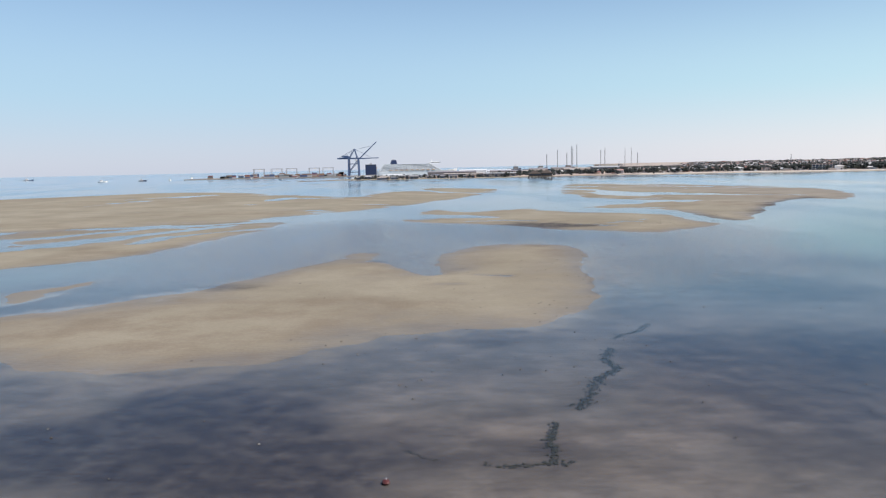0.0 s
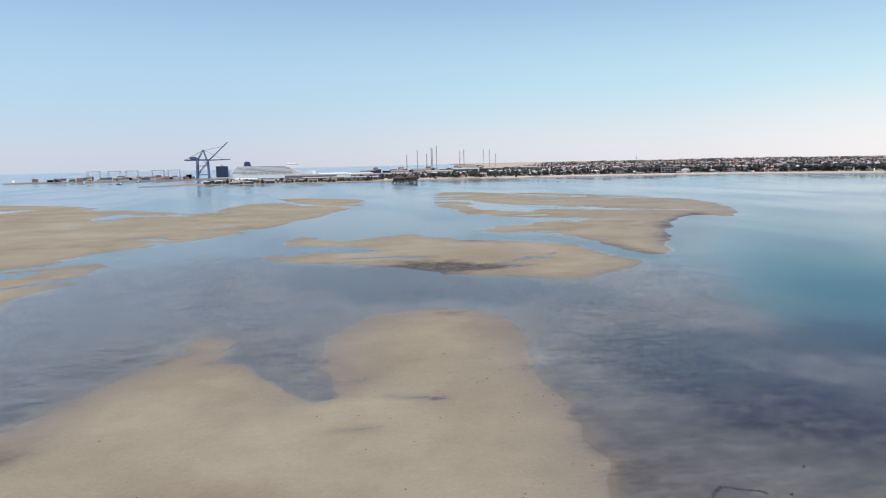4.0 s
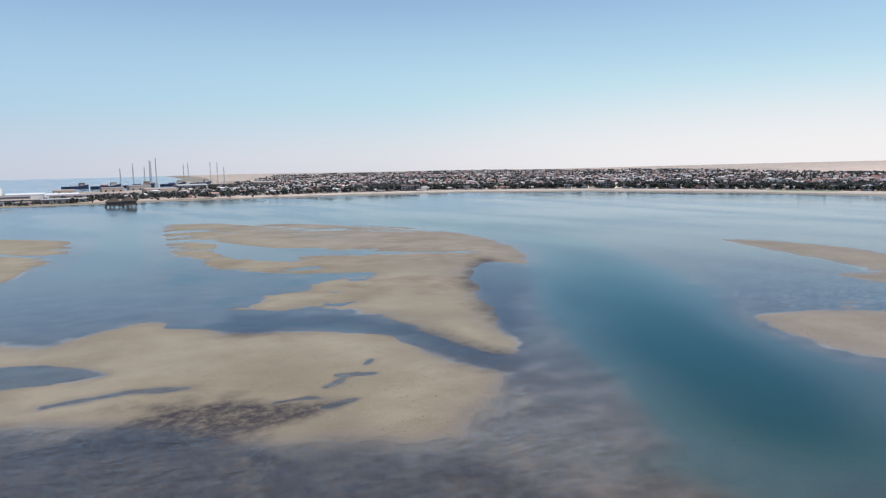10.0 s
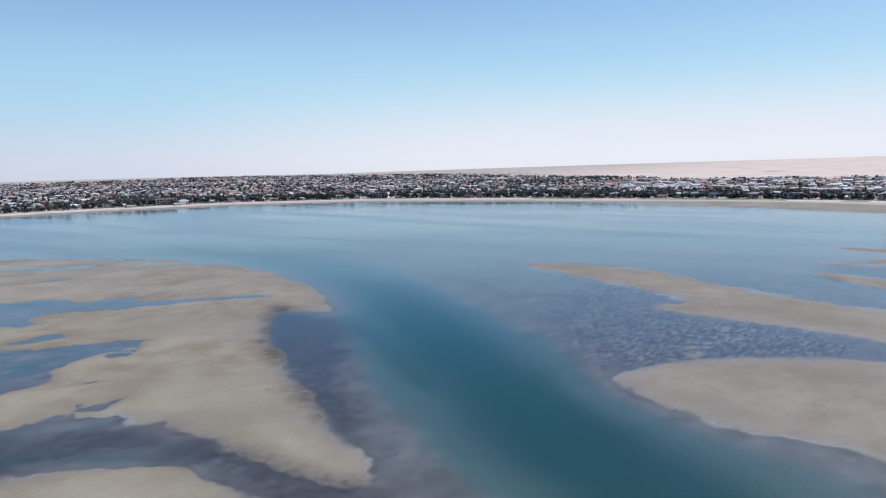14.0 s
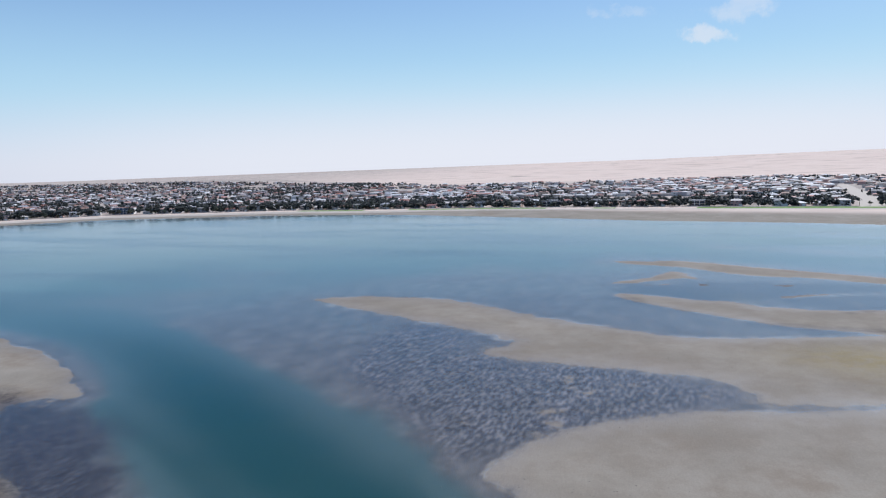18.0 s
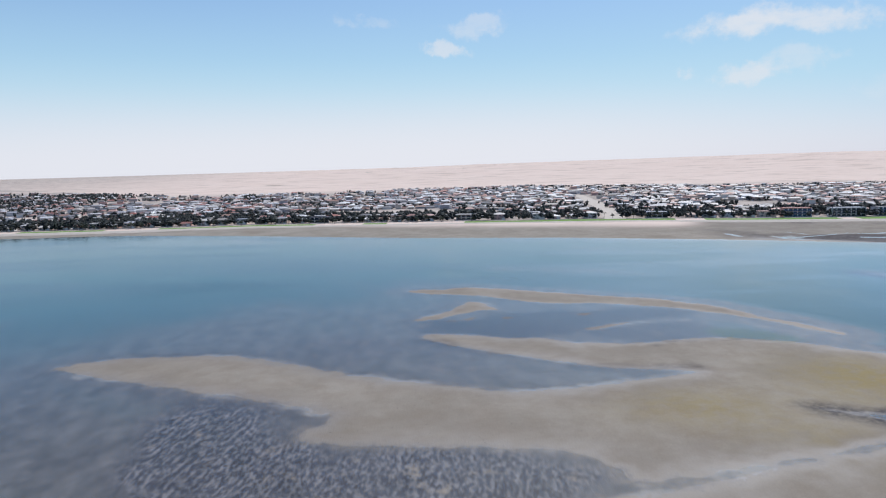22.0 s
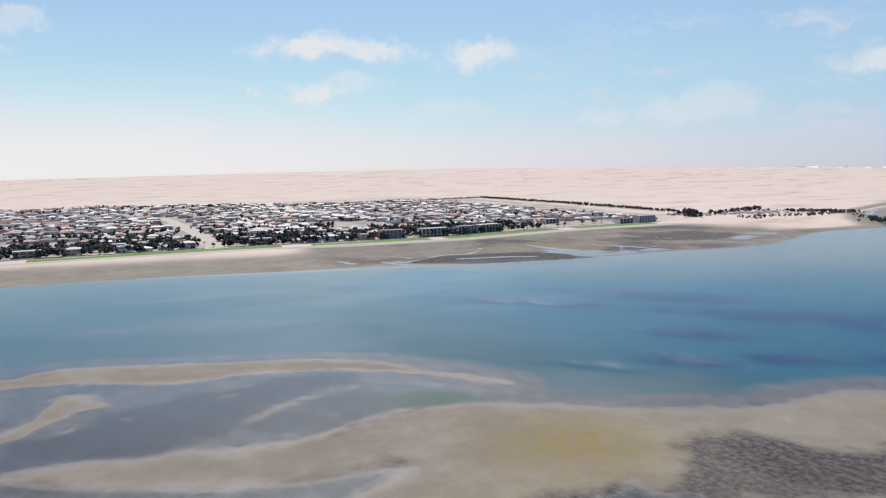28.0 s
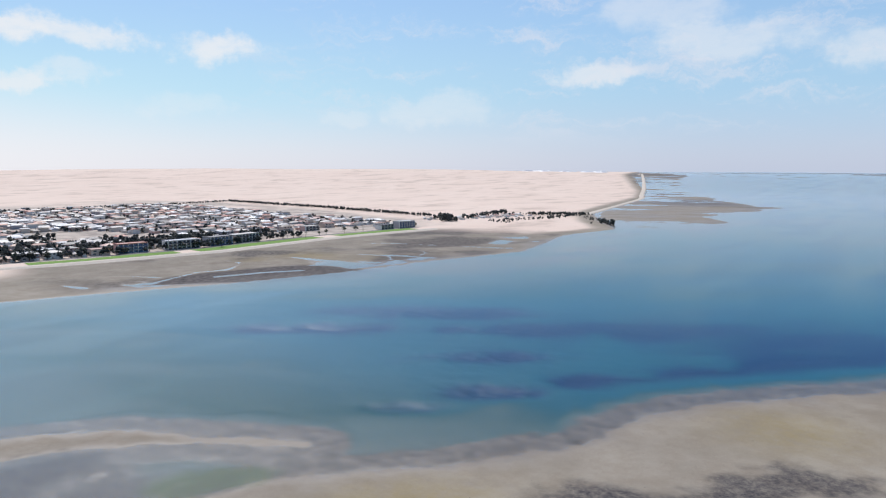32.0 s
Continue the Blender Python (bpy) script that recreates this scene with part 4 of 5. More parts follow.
def make_house(w, d, storeys, kind, label, wing=True):
    h = 3.0 * storeys
    house = thing("house", 0, 0, -50, 0, label, "house", "houses along the lagoon front")
    bm = bmesh.new()
    box(bm, 0, 0, -0.6, w, d, h + 0.6)
    if wing:
        box(bm, w * 0.30, -d * 0.5 - 1.6, -0.6, w * 0.34, 3.2, 3.3)
    wall = part("wall", bm, m_wall, house)
    bm = roof_mesh(w, d, 2.0 if kind != "flat" else 0.5, kind)
    bmesh.ops.translate(bm, vec=(0, 0, h), verts=bm.verts)
    roof = part("roof", bm, m_roof, house)
    if wing:
        bm = roof_mesh(w * 0.34, 3.2, 0.5, "flat", 0.3)
        bmesh.ops.translate(bm, vec=(w * 0.30, -d * 0.5 - 1.6, 2.7), verts=bm.verts)
        part("porch_roof", bm, m_roof, house)
    bm = bmesh.new()
    box(bm, -w * 0.06, -d / 2 - 0.03, 0, 1.1, 0.12, 2.1)
    part("door", bm, m_door, house)
    for k in range(storeys):
        for x, wide in ((-0.34, 2.6), (0.12, 2.0)) if k == 0 else ((-0.30, 3.0), (0.04, 1.8), (0.34, 2.4)):
            if wing and k == 0 and x > 0:
                continue
            pane = bmesh.new()
            box(pane, x * w, -d / 2 - 0.02, 0.9 + 3.0 * k, wide, 0.10, 1.4)
            window = part("window", pane, m_glass, house)
            rim = bmesh.new()
            box(rim, x * w, -d / 2 - 0.10, 0.78 + 3.0 * k, wide + 0.3, 0.24, 0.12)
            part("sill", rim, m_frame, window)
    if wing:
        bm = bmesh.new()
        box(bm, w * 0.30, -d * 0.5 - 3.22, 0, w * 0.25, 0.1, 2.2)
        part("garage_door", bm, m_frame, house)
    if kind != "flat":
        bm = bmesh.new()
        box(bm, -w * 0.2, d * 0.2, h + 0.4, 0.8, 0.8, 1.9)
        part("chimney", bm, m_wall, roof)
    return house


HOUSES = [
    make_house(14, 11, 1, "hip", "single-storey plastered house with a hipped roof"),
    make_house(16, 10, 1, "gable", "long single-storey house with a sheet-metal gable roof"),
    make_house(13, 12, 2, "flat", "two-storey flat-roofed villa with dark windows"),
    make_house(15, 11, 2, "hip", "two-storey plastered villa with a hipped roof"),
    make_house(18, 12, 2, "flat", "broad two-storey modern house with a flat roof", wing=False),
]


def make_block(w, d, storeys, glass, label):
    """A block of flats: floor slabs, balconies with dark glazing between pale piers."""
    block = thing("apartment_building", 0, 0, -50, 0, label, "apartment building", "apartment buildings on the front")
    bm = bmesh.new()
    box(bm, 0, 0.4, -0.6, w, d - 0.8, 3.1 * storeys + 0.6)
    part("wall", bm, m_wall, block)
    bm = roof_mesh(w, d, 0.6, "flat", 0.3)
    bmesh.ops.translate(bm, vec=(0, 0, 3.1 * storeys), verts=bm.verts)
    part("roof", bm, m_roof, block)
    bays = max(2, int(w / 5))
    for k in range(storeys):
        bm = bmesh.new()
        box(bm, 0, -d / 2 - 0.5, 3.1 * k - 0.05, w, 1.9, 0.22)
        balcony = part("balcony", bm, m_frame, block)
        bm = bmesh.new()
        box(bm, 0, -d / 2 - 1.4, 3.1 * k + 0.17, w, 0.06, 0.95)
        part("railing", bm, glass, balcony)
        for i in range(bays):
            bm = bmesh.new()
            box(bm, (i + 0.5) / bays * w - w / 2, -d / 2 + 0.36, 3.1 * k + 0.3, w / bays - 0.9, 0.1, 2.4)
            part("window", bm, glass, block)
    for i in range(bays + 1):
        bm = bmesh.new()
        box(bm, i / bays * (w - 0.5) - w / 2 + 0.25, -d / 2 - 0.4, 0, 0.45, 1.7, 3.1 * storeys)
        part("pier", bm, m_frame, block)
    return block


BLOCKS = [make_block(30, 14, 3, m_blue_glass, "three-storey apartment building with blue glass balconies"),
          make_block(36, 14, 3, m_glass, "dark-glazed three-storey apartment building on the front"),
          make_block(24, 13, 2, m_glass, "two-storey terrace with dark glazing and white piers")]

# ---- trees ----


def clump(bm, x, y, z, r, rng, flat=0.75):
    """A ragged clump of leaves: a crumpled eight-sided lump."""
    vs = [bm.verts.new((x + dx * r * rng.uniform(0.6, 1.25), y + dy * r * rng.uniform(0.6, 1.25), z + dz * r * flat * rng.uniform(0.6, 1.25))) for dx, dy, dz in ((1, 0, 0), (0, 1, 0), (-1, 0, 0), (0, -1, 0), (0, 0, 1), (0, 0, -1))]
    for a, b, c in ((0, 1, 4), (1, 2, 4), (2, 3, 4), (3, 0, 4), (1, 0, 5), (2, 1, 5), (3, 2, 5), (0, 3, 5)):
        bm.faces.new((vs[a], vs[b], vs[c]))


def leaves(bm, x, y, z, r, count, rng, size):
    for _ in range(count):
        d = Vector((rng.gauss(0, 1), rng.gauss(0, 1), rng.gauss(0, 0.8)))
        d = d.normalized() * r * rng.uniform(0.75, 1.2)
        p = Vector((x, y, z)) + d
        u = Vector((rng.gauss(0, 1), rng.gauss(0, 1), rng.gauss(0, 1))).normalized() * size
        v = u.cross(Vector((rng.gauss(0, 1), rng.gauss(0, 1), rng.gauss(0, 1)))).normalized() * size * 0.7
        bm.faces.new([bm.verts.new(p + u), bm.verts.new(p + v), bm.verts.new(p - u), bm.verts.new(p - v)])


def make_tree(kind, tall, seed, label):
    rng = random.Random(seed)
    tree = thing("tree", 0, 0, -80, 0, label, "tree", "trees along the lagoon front")
    bm = bmesh.new()
    crown = bmesh.new()
    if kind == "pine":
        beam(bm, (0, 0, -0.5), (0, 0, tall), 0.35, 7, 0.06)
        for k in range(11):
            z = tall * (0.16 + 0.8 * k / 11)
            r = tall * 0.21 * (1 - k / 12.5)
            for i in range(7):
                a = math.tau * (i / 7) + k * 0.6 + rng.uniform(-0.2, 0.2)
                tip = Vector((math.cos(a) * r, math.sin(a) * r, z + 0.25))
                beam(bm, (0, 0, z), tip, 0.07, 3, 0.02)
                for q in (0.45, 0.75, 1.0):
                    clump(crown, tip.x * q, tip.y * q, z + 0.3 * q, 0.55 * (1.25 - 0.5 * q) * r / 2.2 + 0.2, rng, 0.45)
        mat = m_pine
    elif kind == "palm":
        lean = rng.uniform(-0.6, 0.6)
        beam(bm, (0, 0, -0.5), (lean, 0, tall), 0.28, 7, 0.18)
        for i in range(16):
            a, droop = math.tau * i / 16 + rng.uniform(-0.15, 0.15), rng.uniform(0.2, 1.6)
            prev = None
            for q in (0.0, 0.35, 0.7, 1.0):
                reach = 2.6 * q
                c = Vector((lean + math.cos(a) * reach, math.sin(a) * reach, tall + 0.9 * math.sin(q * 2.2) - droop * q * q))
                side = Vector((-math.sin(a), math.cos(a), 0)) * (0.38 * (1 - q) + 0.05)
                row = (crown.verts.new(c + side), crown.verts.new(c + Vector((0, 0, 0.12))), crown.verts.new(c - side))
                if prev:
                    crown.faces.new((prev[0], row[0], row[1], prev[1]))
                    crown.faces.new((prev[1], row[1], row[2], prev[2]))
                prev = row
        mat = m_leaf
    else:
        beam(bm, (0, 0, -0.5), (0.1, 0, tall * 0.45), 0.3, 7, 0.2)
        wide = tall * 0.42
        for i in range(8):
            a = math.tau * i / 8 + rng.uniform(-0.3, 0.3)
            r, z = wide * rng.uniform(0.45, 0.8), tall * rng.uniform(0.5, 0.85)
            p = (math.cos(a) * r, math.sin(a) * r, z)
            beam(bm, (0.1, 0, tall * 0.4), p, 0.12, 5, 0.04)
            clump(crown, *p, wide * 0.36, rng)
            leaves(crown, *p, wide * 0.42, 26, rng, 0.28)
        clump(crown, 0, 0, tall * 0.82, wide * 0.5, rng)
        leaves(crown, 0, 0, tall * 0.84, wide * 0.55, 40, rng, 0.3)
        mat = m_leaf
    part("trunk", bm, m_bark, tree)
    part("crown", crown, mat, tree)
    return tree


TREES = [make_tree("round", 6.5, 1, "dusty dark green rounded garden tree"), make_tree("round", 8.5, 2, "tall broad dark green shade tree"), make_tree("round", 5.0, 3, "low bushy dark green tree by the road"),
         make_tree("pine", 15.0, 4, "tall dark conical pine tree beside the front"), make_tree("palm", 7.5, 5, "slender palm tree with drooping fronds"), make_tree("palm", 6.0, 6, "short palm tree on the promenade")]

# houses and trees stand along the front, first the rows nearest to the water
rng = random.Random(12)
taken = []


def free(x, y, r):
    if y < 40 and abs((y - 10) + (x - 895) * 0.142) < r + 13 and x < 1500:
        return False
    return all((x - a) ** 2 + (y - b) ** 2 > (r + c) ** 2 for a, b, c in taken[-400:])


def put_copy(proto, x, y, turn, r):
    taken.append((x, y, r))
    return copy_thing(proto, pose(x, y, ground_at(x, y), 0, 0, turn))


# the apartment buildings
for proto, s, off in ((0, 1795, 52), (1, 1850, 50), (0, 1905, 52), (2, 1240, 52), (2, 1420, 54), (1, 1945, 54), (2, 1640, 52), (0, 640, 56), (2, 2168, 46), (0, 2205, 46), (2, 2085, 104), (1, 330, 54)):
    x, y, turn = front(s, off)
    put_copy(BLOCKS[proto], x, y, turn, 15)
count = 0
for row, off in enumerate((50, 78)):
    s = 60.0
    while s < TOTAL - 10:
        s += rng.uniform(18, 24)
        x, y, turn = front(s, off + rng.uniform(-2, 3) + (78 if 1975 < s < 2150 else 0))
        if rng.random() < 0.10 or not free(x, y, 9.5):
            continue
        put_copy(rng.choice(HOUSES if row == 0 else HOUSES[:4]), x, y, turn + rng.uniform(-3, 3), 8.5)
        count += 1
s = 0.0
while s < TOTAL - 5:
    s += rng.uniform(5, 15)
    belt = 420 < s < 900
    off = rng.choice((26, 27, 42, 43, 44))
    x, y, turn = front(s, off + rng.uniform(-2, 2))
    kind = rng.choice((0, 1, 2, 2, 4, 5) if not belt else (0, 1, 1, 2, 2, 3, 4))
    if 1400 < s and off < 40 and rng.random() < 0.85:
        continue
    copy_thing(TREES[kind], pose(x, y, ground_at(x, y), 0, 0, rng.uniform(0, 360)))
x, y, turn = front(975, 30)
for s, off, size in ((968, 34, 1), (1000, 40, 1), (930, 38, 1), (715, 40, 1), (520, 42, 1)):
    x, y, turn = front(s, off)
    copy_thing(TREES[3], pose(x, y, ground_at(x, y), 0, 0, rng.uniform(0, 360)))
for proto in HOUSES + BLOCKS + TREES:
    for ob in (*proto.children_recursive, proto):
        bpy.data.objects.remove(ob)


class Soup:
    """Many small loose solids in one mesh."""

    def __init__(self):
        self.v, self.f, self.m = [], [], []

    def box(self, x, y, z, sx, sy, sz, turn, mat=0, hip=None):
        c, s, n = math.cos(turn), math.sin(turn), len(self.v)
        for h, w in ((0.0, 1.0), (sz, 1.0)):
            for u, v in ((-1, -1), (1, -1), (1, 1), (-1, 1)):
                a, b = u * sx / 2, v * sy / 2
                self.v.append((x + a * c - b * s, y + a * s + b * c, z + h))
        fs = [(0, 1, 5, 4), (1, 2, 6, 5), (2, 3, 7, 6), (3, 0, 4, 7), (4, 5, 6, 7)]
        self.f += [tuple(n + i for i in q) for q in fs]
        self.m += [mat] * 5
        if hip:
            n = len(self.v)
            for k, (a, b, h) in enumerate(((-sx / 2 - 0.9, -sy / 2 - 0.9, 0.02), (sx / 2 + 0.9, -sy / 2 - 0.9, 0.02), (sx / 2 + 0.9, sy / 2 + 0.9, 0.02), (-sx / 2 - 0.9, sy / 2 + 0.9, 0.02), (-sx / 2 * hip[1], 0, hip[0]), (sx / 2 * hip[1], 0, hip[0]))):
                self.v.append((x + a * c - b * s, y + a * s + b * c, z + sz + h))
            self.f += [(n, n + 1, n + 5, n + 4), (n + 2, n + 3, n + 4, n + 5), (n + 1, n + 2, n + 5), (n + 3, n, n + 4)]
            self.m += [hip[2]] * 4

    def lump(self, x, y, z, rx, rz, rng):
        n = len(self.v)
        for dx, dy, dz in ((1, 0, 0), (0, 1, 0), (-1, 0, 0), (0, -1, 0), (0, 0, 1), (0, 0, -1)):
            j = rng.uniform(0.65, 1.3)
            self.v.append((x + dx * rx * j, y + dy * rx * j, z + dz * rz * j))
        self.f += [(n + a, n + b, n + c) for a, b, c in ((0, 1, 4), (1, 2, 4), (2, 3, 4), (3, 0, 4), (1, 0, 5), (2, 1, 5), (3, 2, 5), (0, 3, 5))]
        self.m += [0] * 8

    def tree(self, x, y, z, tall, rng, lumps=6):
        for _ in range(lumps):
            a, r = rng.uniform(0, math.tau), tall * rng.uniform(0.05, 0.38)
            self.lump(x + r * math.cos(a), y + r * math.sin(a), z + tall * rng.uniform(0.35, 0.9), tall * rng.uniform(0.17, 0.34), tall * rng.uniform(0.16, 0.28), rng)

    def done(self, name, mats, label, category):
        me = bpy.data.meshes.new(name)
        me.from_pydata(self.v, [], self.f)
        for m in mats:
            me.materials.append(m)
        me.polygons.foreach_set("material_index", np.array(self.m, np.int32))
        return tagged(new(name, me), label, category, kind="stuff")


# the rest of the town behind: streets of houses, yards, trees
HOME = shape("140,1275 520,1210 700,1140 860,960 925,720 928,601 946,440 926,190 906,0 869,-150 848,-262 856,-315 940,-345 950,-480 905,-590 870,-640 968,-795 1340,-875 1720,-925 1770,-420 2050,-100 1900,436 1800,736 2150,1200 2700,2200 2600,3700 1300,3700 700,2400 330,1700")
soup, wood = Soup(), Soup()
cells = []
rng = random.Random(77)
place_x, place_y, place_t = [], [], []
for row in range(4, 62):
    off = 30 + 19 * row + 9 * (row // 2)
    s = 30.0
    while s < TOTAL:
        s += rng.uniform(13, 19) * (1.0 if row < 30 else 1.25)
        x, y, turn = front(s, off + rng.uniform(-4, 4))
        place_x.append(x), place_y.append(y), place_t.append(turn)
for _ in range(4200):
    place_x.append(rng.uniform(130, 2700)), place_y.append(rng.uniform(1150, 3700)), place_t.append(rng.choice((-20, 70)) + rng.uniform(-2, 2))
px, py = np.array(place_x), np.array(place_y)
within = inside(HOME, px, py)
open_lot = layered(px, py, 150, 5, 3)
grove = layered(px, py, 190, 15, 4, 0.6)
for x, y, turn, w, lot, lush in zip(place_x, place_y, place_t, within, open_lot, grove):
    if w < 4 or lot > 0.40 or not free(x, y, 7):
        continue
    z = ground_at(x, y) - 0.3
    sx, sy = rng.uniform(9, 18), rng.uniform(7, 11)
    tall = rng.choice((3.0, 3.0, 3.2, 3.6, 6.0, 6.2))
    a = radians(turn + rng.choice((0, 0, 90)))
    if rng.random() < 0.75:
        soup.box(x, y, z, sx, sy, tall, a, 0, (rng.uniform(1.2, 2.2), rng.uniform(0.3, 1.0), 1))
    else:
        soup.box(x, y, z, sx, sy, tall, a, 0)
        soup.box(x, y, z + tall + 0.01, sx + 0.5, sy + 0.5, 0.4, a, 1)
    if rng.random() < 0.6:
        c, s_ = math.cos(a), math.sin(a)
        soup.box(x + c * sx * 0.62, y + s_ * sx * 0.62, z, rng.uniform(3, 7), rng.uniform(4, 7), rng.uniform(2.4, 2.9), a, 1)
    if rng.random() < 0.55:
        soup.box(x + rng.uniform(-3, 3), y + rng.uniform(-3, 3), z, sx + 7, 0.3, 1.9, a + math.pi / 2 * rng.choice((0, 1)), 0)
    close_by = x - 900 < 260 or y > 900
    for _ in range((6 if close_by else 4) if lush > 0.12 and y > -330 else rng.choice((1, 1, 2) if close_by and y > -330 else (0, 1, 1))):
        q = rng.uniform(0, math.tau)
        wood.tree(x + 12 * math.cos(q), y + 12 * math.sin(q), z, rng.uniform(3.5, 9.5) * (1.0 if close_by else 0.8), rng, 5)
soup.done("town_houses", (m_wall_many, m_roof_many), "dense low houses with white, grey and red roofs", "houses")
# shelter belts at the town's edge and the trees by the northern shore
for (x0, y0), (x1, y1), n, tall in (((968, -812), (1340, -893), 240, 7), ((1340, -893), (1734, -954), 240, 7), ((1734, -954), (1712, -430), 260, 6), ((1712, -430), (1990, -80), 200, 6), ((1500, -400), (1700, -330), 60, 4), ((1450, 300), (1900, 420), 80, 4), ((1640, 720), (1990, 1600), 200, 6)):
    for i in range(n):
        u = (i + rng.random()) / n
        x, y = x0 + (x1 - x0) * u + rng.uniform(-4, 4), y0 + (y1 - y0) * u + rng.uniform(-4, 4)
        wood.tree(x, y, ground_at(x, y) - 0.5, rng.uniform(0.6, 1.1) * tall, rng, 4)
for _ in range(700):
    x, y = rng.uniform(90, 760), rng.uniform(1215, 1420)
    if y < 1236 - 0.25 * max(0, x - 250):
        continue
    wood.tree(x, y, ground_at(x, y) - 0.4, rng.uniform(5, 10), rng, 6)
for _ in range(1500):
    s_ = rng.triangular(100, TOTAL - 250, 700)
    x, y, turn = front(s_, rng.choice((42, 44, 62, 66, 92, 96)) + rng.uniform(-3, 3))
    if free(x, y, 1.0):
        wood.tree(x, y, ground_at(x, y) - 0.3, rng.uniform(4, 9.5) * (1.25 if s_ < 950 else 1.0), rng, 6)
for _ in range(1100):
    s_ = rng.uniform(850, TOTAL - 200)
    x, y, turn = front(s_, rng.choice((43, 64, 91, 112, 118, 140)) + rng.uniform(-4, 4))
    if free(x, y, -2.5):
        wood.tree(x, y, ground_at(x, y) - 0.3, rng.uniform(5, 9.5), rng, 7)
wood.done("garden_trees", (m_leaf_many,), "scattered dark garden trees and bushes among houses", "trees")

# ---- the south: camp site, bushes, causeway, salt heaps ----
camp, bush = Soup(), Soup()
for _ in range(70):
    u, v = rng.random(), rng.uniform(4, 60)
    x, y = 884 - 70 * u + v, -735 - 210 * u
    camp.box(x, y, ground_at(x, y) - 0.2, rng.uniform(4, 9), rng.uniform(3, 5), rng.uniform(2.4, 3.2), rng.uniform(0, 3.1), 0, (0.8, 0.8, 1))
camp.done("camp_cabins", (m_frame, m_roof_many), "white cabins and caravans on a camp site", "cabins")
for x0, y0, x1, y1, n, tall in ((868, -725, 912, -775, 45, 11), (885, -800, 920, -985, 60, 8), (820, -770, 775, -900, 50, 4.5), (850, -960, 772, -1030, 90, 6), (780, -900, 775, -1010, 50, 5), (800, -750, 790, -800, 12, 4), (640, -842, 675, -880, 30, 7), (690, -900, 740, -975, 20, 3.5), (890, -900, 850, -1000, 30, 5)):
    for i in range(n):
        u = (i + rng.random()) / n
        x, y = x0 + (x1 - x0) * u + rng.gauss(0, 7), y0 + (y1 - y0) * u + rng.gauss(0, 7)
        bush.tree(x, y, ground_at(x, y) - 0.6, tall * rng.uniform(0.6, 1.15), rng, 6)
bush.done("tamarisk_bushes", (m_leaf_many,), "dark grey-green tamarisk trees and bushes on sand", "bushes")
bm = bmesh.new()
last = None
line = rounded(shape("764,-1010 781,-1071 861,-1436 940,-1780 1010,-1950 1262,-2664 1900,-4300"), 2)[:-4]
for k, (x, y) in enumerate(line):
    d = line[min(k + 1, len(line) - 1)] - line[max(k - 1, 0)]
    d = d / np.hypot(*d)
    z = max(ground_at(x, y), float(rise(x, y)) + 0.4)
    ring = [bm.verts.new((x - d[1] * o, y + d[0] * o, z + e)) for o, e in ((9, -1.2), (5, 1.0), (-5, 1.0), (-9, -1.2))]
    if last:
        for i in range(3):
            bm.faces.new((last[i], last[i + 1], ring[i + 1], ring[i]))
    last = ring
bmesh.ops.recalc_face_normals(bm, faces=bm.faces)
tagged(new("road", mesh_of("road", bm, m_sandroad)), "pale gravel causeway road curving along the flats", "road", kind="structure")
for k in range(16):
    x, y = 2057 + rng.uniform(-60, 480) , -3980 + rng.uniform(-60, 120)
    heap = thing("salt_heap", x, y, ground_at(x, y) - 1, rng.uniform(0, 90), "white heap of harvested salt on the plain", "salt heap", "salt heaps")
    bm = bmesh.new()
    box(bm, 0, 0, 0, rng.uniform(40, 110), rng.uniform(20, 40), rng.uniform(5, 9), 0, 0, 0.35)
    part("mound", bm, m_salt, heap)

# ---- the port and the northern shore ----
m_crane = surface("crane_blue", (0.06, 0.10, 0.20), 0.5, metal=0.0, vary=0.2)
m_ship_white = surface("ship_white", (0.80, 0.80, 0.80), 0.35, vary=0.08)
m_ship_blue = surface("ship_navy", (0.02, 0.035, 0.09), 0.4)
m_rust = surface("hull_red", (0.22, 0.06, 0.04), 0.6, vary=0.3)
m_orange = surface("lifeboat_paint", (0.50, 0.36, 0.26), 0.5)
m_box = surface("container_paint", (0.3, 0.3, 0.3), 0.6, vary=0.2, ramp=((0.24, 0.09, 0.08), (0.06, 0.09, 0.18), (0.34, 0.33, 0.34), (0.26, 0.16, 0.11), (0.09, 0.13, 0.14), (0.42, 0.43, 0.46)))
m_shed = surface("shed_sheet", (0.7, 0.7, 0.7), 0.5, vary=0.15, ramp=((0.62, 0.62, 0.62), (0.42, 0.42, 0.43), (0.26, 0.24, 0.25), (0.18, 0.19, 0.24), (0.40, 0.34, 0.30)))
m_hall_wall = surface("hall_wall", (0.3, 0.25, 0.22), 0.8, ramp=((0.30, 0.22, 0.19), (0.20, 0.18, 0.18), (0.42, 0.34, 0.29), (0.12, 0.14, 0.20), (0.36, 0.33, 0.31)))
m_steel = surface("mast_steel", (0.40, 0.39, 0.40), 0.5, metal=0.3, vary=0.2)
m_rock = surface("breakwater_rock", (0.20, 0.17, 0.15), 0.95, vary=0.4, scale=0.3, bump=0.5)

bm = bmesh.new()
box(bm, -305, 1880, -2.5, 680, 170, 5.0)
tagged(new("quay", mesh_of("quay", bm, m_conc)), "long concrete container quay with a flat apron", "quay", kind="structure")
QZ = 2.5


